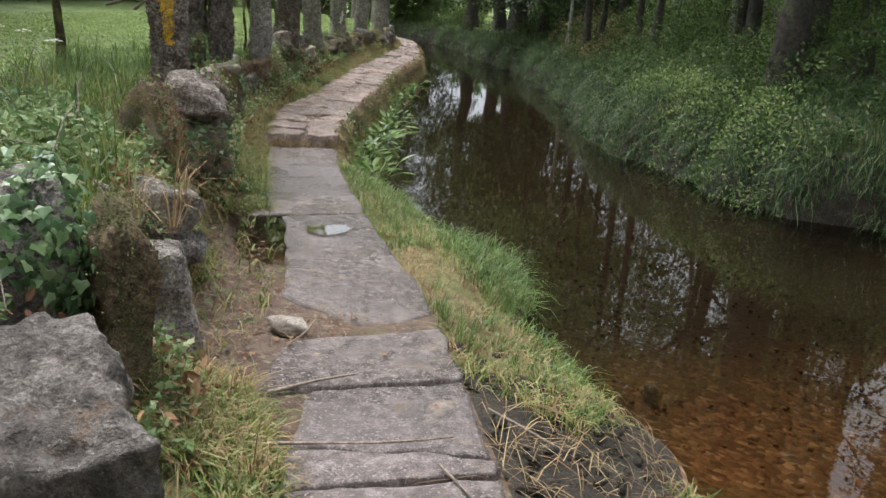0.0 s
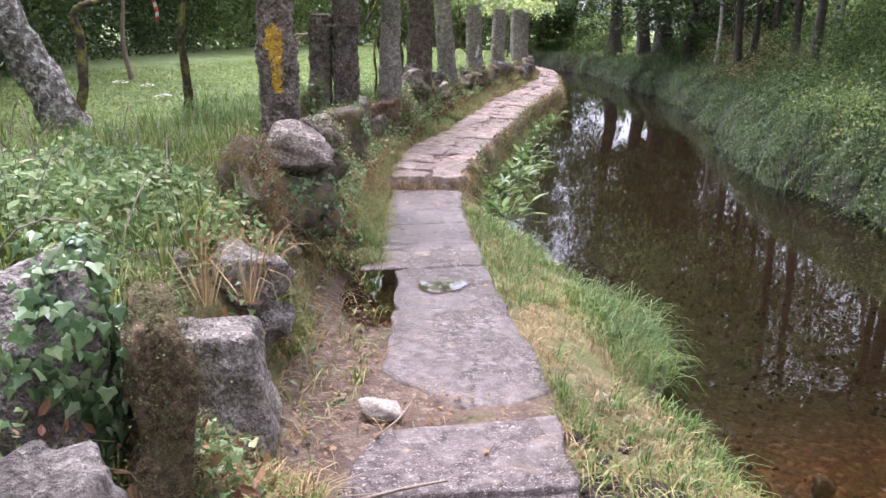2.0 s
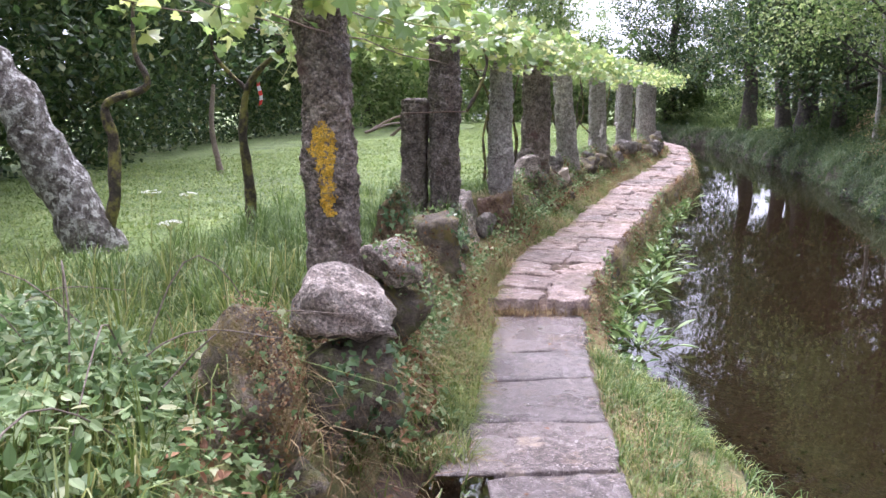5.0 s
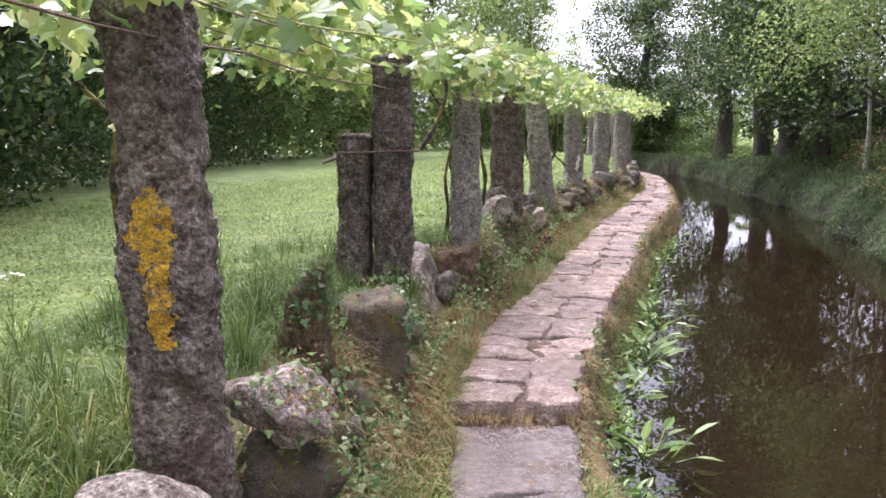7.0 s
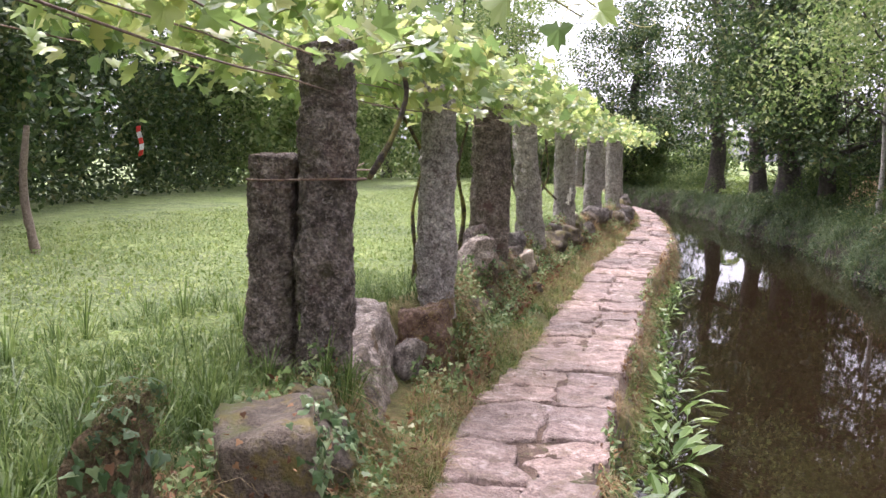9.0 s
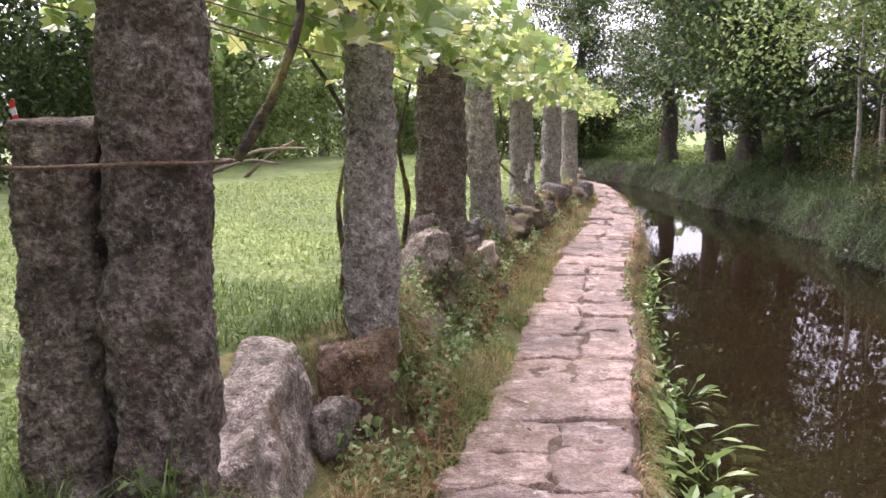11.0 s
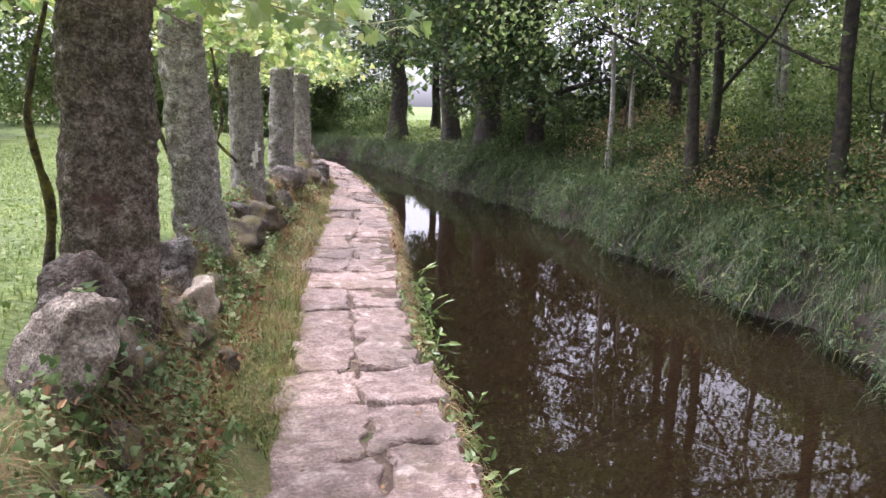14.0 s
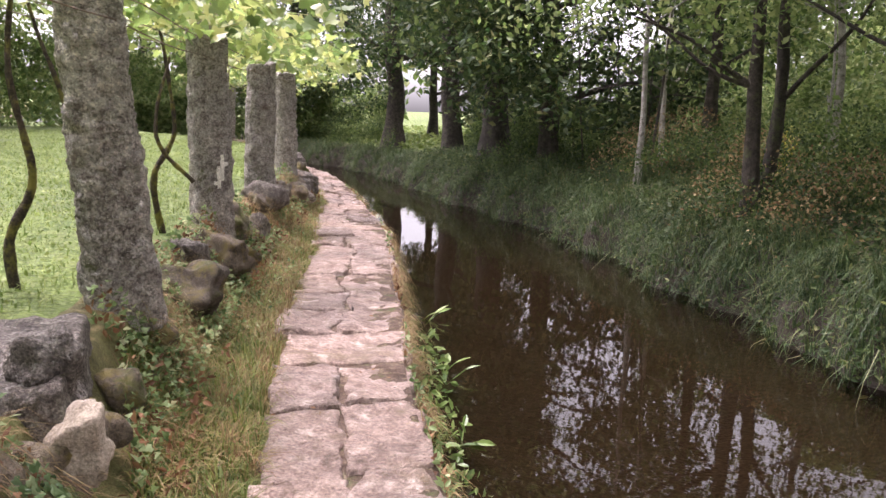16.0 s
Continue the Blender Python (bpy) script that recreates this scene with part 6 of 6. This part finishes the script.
# ivy that clings to stones and posts
def ivy_on(obs, per, size, material, seed, name, label, low=None):
    r = np.random.default_rng(seed)
    pieces = []
    for ob in obs:
        me = ob.data
        V = np.array([v.co[:] for v in me.vertices])
        N = np.array([v.normal[:] for v in me.vertices])
        mw = np.array(ob.matrix_world)
        V = V @ mw[:3, :3].T + mw[:3, 3]
        N = N @ mw[:3, :3].T
        ok = np.where((N[:, 0] + N[:, 1] * -0.6 + 0.25 * N[:, 2] > 0.1) & (vnoise(V, 4, seed) > -0.15))[0]
        if len(ok) == 0:
            continue
        i = ok[r.integers(0, len(ok), per)]
        P = V[i] + unit(N[i]) * r.uniform(0.005, 0.04, (per, 1)) + r.normal(0, 0.02, (per, 3))
        Z = unit(N[i] + r.normal(0, 0.45, (per, 3)))
        A = unit(np.cross(np.cross(Z, np.array([0, 0, -1.0]) + r.normal(0, 0.4, (per, 3))), Z))
        pieces.append(scatter(IVY_V, IVY_F, P, A, np.cross(Z, A), r.uniform(*size, per)))
    return stuff(name, mesh_np(name, *joined(pieces), material), label, "ivy")


bpy.context.view_layer.update()
ivy_on([wall_stones[2], wall_stones[2]], 520, (0.025, 0.052), M_IVY, 1, "ivy", "dark green ivy hanging over the upright stone")
ivy_on([wall_stones[i] for i in (10, 13, 14, 15, 22, 25)], 220, (0.02, 0.048), M_IVY, 2, "ivy", "ivy creeping between the stones of the wall")
ivy_on([wall_stones[i] for i in (8, 10, 13, 14, 15, 17, 19, 22, 25)], 40, (0.012, 0.028), M_BROWNLEAF, 3, "dead_leaves", "dead brown leaves caught on the wall stones")
ivy_on([wall_stones[i] for i in (8, 8, 11)], 300, (0.006, 0.018), M_BROWNLEAF, 6, "withered_moss", "withered straw and moss clinging to the wall stones")
ivy_on([wall_stones[i] for i in (3, 3, 3, 13, 13)], 1600, (0.004, 0.01), M_THATCH, 8, "golden_moss", "golden-brown moss furring the upright stones")
ivy_on([wall_stones[8]] * 3 + [wall_stones[19]] * 2, 1500, (0.004, 0.01), M_DRY, 9, "golden_moss", "orange-brown withered moss over the wall stones")
ivy_on([wall_stones[19], wall_stones[20]], 70, (0.03, 0.06), M_BRAMBLE, 10, "ivy", "broad green ivy leaves round the post and the squared block")
ivy_on([wall_stones[i] for i in (8, 11, 12)], 160, (0.015, 0.035), M_BRAMBLE, 7, "ivy", "small fern fronds and ivy on the wall stones")
Pl = spots(900, -2.5, 16, lambda y: (wall_x(y) + 0.1, path_r(y)), rg)
Pl[:, 2] += 0.03
Pl = Pl[(Pl[:, 0] < path_l(Pl[:, 1])) | (rg.uniform(0, 1, len(Pl)) < 0.12)]
Pl[:, 2] = np.where(Pl[:, 0] > path_l(Pl[:, 1]), path_z(Pl[:, 1]) + 0.012, Pl[:, 2])
stuff("fallen_leaves", mesh_np("fallen_leaves", *scatter(LEAF_V, LEAF_F, Pl, *random_frames(len(Pl), 4, rg), rg.uniform(0.02, 0.05, len(Pl))), M_BROWNLEAF), "fallen brown leaves beside the path", "leaves")

Pv = bare(tufted(spots(22000, -2, 24, lambda y: (wall_x(y) - 0.05, wall_x(y) + 0.42), rg, 1.1), 2.2, -0.15, 18))
Pv[:, 2] += rg.uniform(0.02, 0.22, len(Pv))
stuff("wall_plants", mesh_np("wall_plants", *scatter(IVY_V, IVY_F, Pv, *random_frames(len(Pv), 1.0, rg), rg.uniform(0.018, 0.04, len(Pv))), M_BRAMBLE), "small creeping plants covering the wall face", "weeds")
Pv = bare(tufted(spots(9000, -2, 24, lambda y: (wall_x(y) - 0.05, wall_x(y) + 0.5), rg, 1.1), 2.6, 0.0, 28))
Pv[:, 2] += rg.uniform(0.02, 0.2, len(Pv))
stuff("withered_wall_plants", mesh_np("withered_wall_plants", *scatter(OVAL_V, OVAL_F, Pv, *random_frames(len(Pv), 0.8, rg), rg.uniform(0.03, 0.06, len(Pv))), M_BROWNLEAF), "withered brown bracken on the wall face", "weeds")

# broad weeds on the verge and low plants along the wall
Pw = bare(tufted(spots(11000, -2, 24, lambda y: (wall_x(y) + 0.05, path_l(y) - 0.12), rg, 1.2), 3.0, 0.05, 15))
Pw[:, 2] += rg.uniform(0.01, 0.1, len(Pw))
stuff("verge_weeds", mesh_np("verge_weeds", *scatter(OVAL_V, OVAL_F, Pw, *random_frames(len(Pw), 1.5, rg), rg.uniform(0.025, 0.06, len(Pw))), M_BRAMBLE), "low broad-leaved weeds along the wall foot", "weeds")


Pe = tufted(spots(5200, 5.2, 26, lambda y: (path_r(y) - 0.02, path_r(y) + 0.15), rg, 1.2), 2.6, -0.1, 16)
Pe[:, 2] += rg.uniform(0.0, 0.1, len(Pe))
stuff("causeway_weeds", mesh_np("causeway_weeds", *scatter(OVAL_V, OVAL_F, Pe, *random_frames(len(Pe), 0.6, rg), rg.uniform(0.025, 0.06, len(Pe))), M_BRAMBLE), "weeds rooted in the causeway's side", "weeds")
Pe = tufted(spots(5200, 5.2, 26, lambda y: (path_r(y) - 0.02, path_r(y) + 0.15), rg, 1.2), 2.6, 0.0, 19)
Pe[:, 2] += rg.uniform(-0.05, 0.08, len(Pe))
stuff("causeway_dead_leaves", mesh_np("causeway_dead_leaves", *scatter(OVAL_V, OVAL_F, Pe, *random_frames(len(Pe), 0.6, rg), rg.uniform(0.03, 0.06, len(Pe))), M_BROWNLEAF), "withered brown plants on the causeway's side", "weeds")

# white umbel flowers in the long grass
def umbel(x, y, height, seed):
    r = np.random.default_rng(seed)
    z = float(ground_z(np.array([x]), np.array([y]))[0])
    ob = thing("umbel_flower", "white umbel flower on a thin green stem in the long grass", "flower", (x, y, z), "umbel flowers")
    part("stem", mesh_np("stem", *tube(smooth_line([(0, 0, -0.02), (0.01, 0.01, height * 0.5), (0.03, 0, height)], 10), np.linspace(0.004, 0.002, 10), 5), M_SHOOT, True), ob)
    rays, florets = [], []
    for k in range(16):
        a, q = r.uniform(0, 6.28), 0.055 * math.sqrt(r.uniform(0.05, 1))
        tip = np.array([0.03 + q * math.cos(a), q * math.sin(a), height + 0.045 - 6 * q * q])
        rays.append(tube(np.array([(0.03, 0, height), (np.array([0.03, 0, height]) + tip) / 2 + (0, 0, 0.004), tip]), (0.0012, 0.001, 0.001), 4))
        florets.append(tip + r.normal(0, 0.006, (9, 3)) * (1, 1, 0.3))
    part("ray", mesh_np("ray", *joined(rays), M_SHOOT, True), ob)
    P = np.concatenate(florets)
    part("florets", mesh_np("florets", *scatter(OVAL_V - (0.5, 0, 0), OVAL_F, P, *random_frames(len(P), 3, r), r.uniform(0.008, 0.013, len(P))), M_PETAL), ob, "tiny white florets")


for k, (x, y, hh) in enumerate([(-1.3, 3.3, 0.42), (-1.9, 4.7, 0.4), (-1.75, 4.95, 0.36)]):
    umbel(x, y, hh, 640 + k)

# ---- plants in the water ----
def water_plant(x, y, n, size, seed, z=None):
    r = np.random.default_rng(seed)
    ob = thing("water_plant", "clump of broad pale green leaves rising from the canal edge", "plant", (x, y, WATER_Z), "water plants")
    a = r.uniform(0, 2 * np.pi, n)
    el = r.uniform(0.1, 1.0, n)
    D = np.stack([np.cos(a) * np.cos(el), np.sin(a) * np.cos(el), np.sin(el)], 1)
    S = unit(np.stack([-np.sin(a), np.cos(a), r.normal(0, 0.25, n)], 1))
    st = r.uniform(0.35, 0.9, (n, 1)) * size
    root = np.stack([r.normal(0, 0.25, n) * size, r.normal(0, 0.35, n) * size, np.full(n, -0.04)], 1)
    for i in range(n):
        stem = part("stem", mesh_np("stem", *tube(np.stack([root[i], root[i] + D[i] * st[i] * 0.5, root[i] + D[i] * st[i] * 1.05]), (0.006, 0.005, 0.004), 5), M_AQUA, True), ob)
        part("leaf", mesh_np("leaf", *scatter(OVAL_V * (1, 0.8, 1), OVAL_F, root[i : i + 1] + D[i : i + 1] * st[i], unit(D[i : i + 1] + np.array([0, 0, -0.35])), S[i : i + 1], r.uniform(0.55, 1.0, 1) * size * 0.8), M_AQUA), stem)
    return ob


rp = np.random.default_rng(71)
for k, y in enumerate([5.2, 5.7, 6.8, 7.8, 8.8, 10.6, 11.3, 12.4, 13.8, 15.0, 16.6]):
    water_plant(float(bank_l(y)) + rp.uniform(0.1, 0.32), y, int(rp.integers(9, 20)) if y < 11 else 8, rp.uniform(0.15, 0.22), 500 + k)
for k, (x, y, n, size) in enumerate([(1.5, 6.2, 24, 0.27), (1.55, 7.3, 18, 0.25), (2.0, 8.4, 26, 0.27), (2.35, 9.2, 22, 0.26), (2.5, 9.9, 20, 0.26)]):
    water_plant(x, y, n, size, 560 + k)
rr_ = np.random.default_rng(72)
nr = 900
Pr = np.stack([np.zeros(nr), rr_.uniform(5.2, 16, nr), np.zeros(nr)], 1)
Pr[:, 0] = bank_l(Pr[:, 1]) + rr_.uniform(-0.08, 0.2, nr)
Pr[:, 2] = WATER_Z + rr_.uniform(0.0, 0.12, nr)
stuff("water_weeds", mesh_np("water_weeds", *scatter(OVAL_V, OVAL_F, Pr, *random_frames(nr, 1.2, rr_), rr_.uniform(0.04, 0.1, nr)), M_AQUA), "small cress leaves along the canal edge", "weeds")

# ---- sticks and litter ----
def stick(pts, r0, r1, label="thin dead stick lying across the path", seed=0):
    tagged(new("stick", mesh_np("stick", *tube(smooth_line(pts, 18, 0.012, seed), np.linspace(r0, r1, 18), 6, 0.15, seed), M_TWIG, True)), label, "stick", "dead sticks")


stick([(-0.18, 0.06, 0.01), (0.02, 0.13, 0.014), (0.16, 0.17, 0.012)], 0.008, 0.004, seed=1)
stick([(-0.2, -0.3, 0.01), (0.1, -0.34, 0.012), (0.4, -0.33, 0.01)], 0.006, 0.003, seed=2)
stick([(0.1, 0.8, 0.0), (0.03, 0.62, 0.01), (-0.05, 0.5, 0.01)], 0.005, 0.003, seed=3)
stick([(0.3, -0.5, 0.01), (0.36, -0.75, 0.01)], 0.005, 0.003, seed=4)
stick([(0.62, -0.05, -0.05), (0.8, -0.25, -0.1), (0.9, -0.3, -0.15)], 0.006, 0.004, seed=5)
stick([(1.2, 9.35, 0.02), (1.3, 9.2, 0.02)], 0.006, 0.004, seed=6)

tape = thing("barrier_tape", "strip of red and white plastic tape hung in the thicket", "tape", (-3.88, 16.0, 1.45))
for k in range(5):
    zt = 0.09 * k
    V = np.array([(-0.03 + 0.025 * math.sin(k), 0, zt), (0.03 + 0.025 * math.sin(k), 0.01, zt + 0.02), (0.03 + 0.025 * math.sin(k + 1), 0.01, zt + 0.11), (-0.03 + 0.025 * math.sin(k + 1), 0, zt + 0.09), (-0.03 + 0.025 * math.sin(k), 0.012, zt), (0.03 + 0.025 * math.sin(k), 0.022, zt + 0.02), (0.03 + 0.025 * math.sin(k + 1), 0.022, zt + 0.11), (-0.03 + 0.025 * math.sin(k + 1), 0.012, zt + 0.09)])
    F = np.array([(0, 1, 2, 3), (7, 6, 5, 4), (0, 4, 5, 1), (1, 5, 6, 2), (2, 6, 7, 3), (3, 7, 4, 0)])
    part("red_band" if k % 2 == 0 else "white_band", mesh_np("band", V, F, M_TAPE_R if k % 2 == 0 else M_TAPE_W), tape)
for k, pts in enumerate([[(-2.4, 22.6, 0.8), (-1.6, 22.2, 1.15), (-0.6, 22.0, 1.2)], [(-2.6, 22.4, 0.7), (-1.8, 22.0, 0.95), (-1.2, 21.8, 0.9)], [(-1.9, 22.3, 0.6), (-1.4, 22.1, 1.05), (-0.9, 22.3, 1.35)]]):
    stick(pts, 0.045, 0.02, "pale fallen branch at the meadow's edge", 20 + k)
stick([(-3.3, 11.0, 1.75), (-3.35, 11.0, 1.3), (-3.3, 11.0, 0.75), (-3.25, 11.0, 0.5)], 0.03, 0.05, "dead reddish stem standing before the thicket", 30)

rt = np.random.default_rng(91)
nt = 500
Pt = np.stack([rt.uniform(-0.45, 0.35, nt), rt.uniform(0.2, 2.2, nt), np.zeros(nt)], 1)
Pt = Pt[(Pt[:, 0] < path_l(Pt[:, 1]) + 0.02) | ((Pt[:, 1] > 0.66) & (Pt[:, 1] < 0.98))]
Pt[:, 2] = ground_z(Pt[:, 0], Pt[:, 1]) + 0.012
Vt, Ft = blades(Pt, rt.uniform(0.03, 0.1, len(Pt)), rt.uniform(0.001, 0.0022, len(Pt)), 1.5, None, 0.15, 1.0, rt)
Vt[:, 2] = np.minimum(Vt[:, 2], ground_z(Vt[:, 0], Vt[:, 1]) + 0.035)
stuff("straw_litter", mesh_np("straw_litter", Vt, Ft, M_DRY), "bits of straw and twigs trodden into the soil", "litter")
Pq = np.stack([rt.uniform(0.4, 1.5, 1100), rt.uniform(-2.2, 0.9, 1100), np.zeros(1100)], 1)
Pq = Pq[(Pq[:, 0] > path_r(Pq[:, 1]) + 0.02) & (Pq[:, 0] < bank_l(Pq[:, 1]))]
Pq[:, 2] = ground_z(Pq[:, 0], Pq[:, 1]) + 0.012
Vq, Fq = blades(Pq, rt.uniform(0.06, 0.24, len(Pq)), rt.uniform(0.0012, 0.0026, len(Pq)), 1.4, None, 0.1, 1.0, rt)
Vq[:, 2] = np.minimum(Vq[:, 2], ground_z(Vq[:, 0], Vq[:, 1]) + 0.045)
stuff("bank_litter", mesh_np("bank_litter", Vq, Fq, M_DRY), "dead straw and rootlets lying on the muddy bank", "litter")
Pq = np.stack([rt.uniform(0.4, 1.5, 420), rt.uniform(-2.2, 0.6, 420), np.zeros(420)], 1)
Pq = Pq[(Pq[:, 0] > path_r(Pq[:, 1]) + 0.02) & (Pq[:, 0] < bank_l(Pq[:, 1]))]
Pq[:, 2] = ground_z(Pq[:, 0], Pq[:, 1]) + 0.008
stuff("mud_clods", mesh_np("mud_clods", *scatter(ico(2)[0] * (1, 0.8, 0.5), ico(2)[1], Pq, *random_frames(len(Pq), 3, rt), rt.uniform(0.008, 0.035, len(Pq))), M_MUD, True), "dark clods of trampled mud on the low bank", "mud")
Pd = np.stack([rt.uniform(-0.6, 0.5, 2600), rt.uniform(-1.5, 2.4, 2600), np.zeros(2600)], 1)
Pd = Pd[(Pd[:, 0] < path_l(Pd[:, 1]) + 0.03) | ((Pd[:, 1] > 0.66) & (Pd[:, 1] < 0.98))]
Pd[:, 2] = ground_z(Pd[:, 0], Pd[:, 1]) + 0.012
stuff("soil_litter", mesh_np("soil_litter", *scatter(LEAF_V, LEAF_F, Pd, *random_frames(len(Pd), 3, rt), rt.uniform(0.008, 0.03, len(Pd))), M_BROWNLEAF), "crumbs of dead brown leaves trodden into the soil", "litter")
Pp = np.stack([rt.uniform(-0.45, 0.3, 260), rt.uniform(0.2, 2.4, 260), np.zeros(260)], 1)
Pp = Pp[Pp[:, 0] < path_l(Pp[:, 1])]
Pp[:, 2] = ground_z(Pp[:, 0], Pp[:, 1]) + 0.004
stuff("soil_pebbles", mesh_np("soil_pebbles", *scatter(ico(1)[0] * (1, 0.8, 0.6), ico(1)[1], Pp, *random_frames(len(Pp), 3, rt), rt.uniform(0.004, 0.014, len(Pp))), M_ROCK, True), "small pebbles in the trodden soil", "pebbles")
Pg = np.stack([rt.uniform(1.5, 4.6, 900), rt.uniform(-1.5, 5, 900), np.zeros(900)], 1)
Pg[:, 2] = ground_z(Pg[:, 0], Pg[:, 1]) + 0.012
Pg = Pg[Pg[:, 2] < WATER_Z - 0.05]
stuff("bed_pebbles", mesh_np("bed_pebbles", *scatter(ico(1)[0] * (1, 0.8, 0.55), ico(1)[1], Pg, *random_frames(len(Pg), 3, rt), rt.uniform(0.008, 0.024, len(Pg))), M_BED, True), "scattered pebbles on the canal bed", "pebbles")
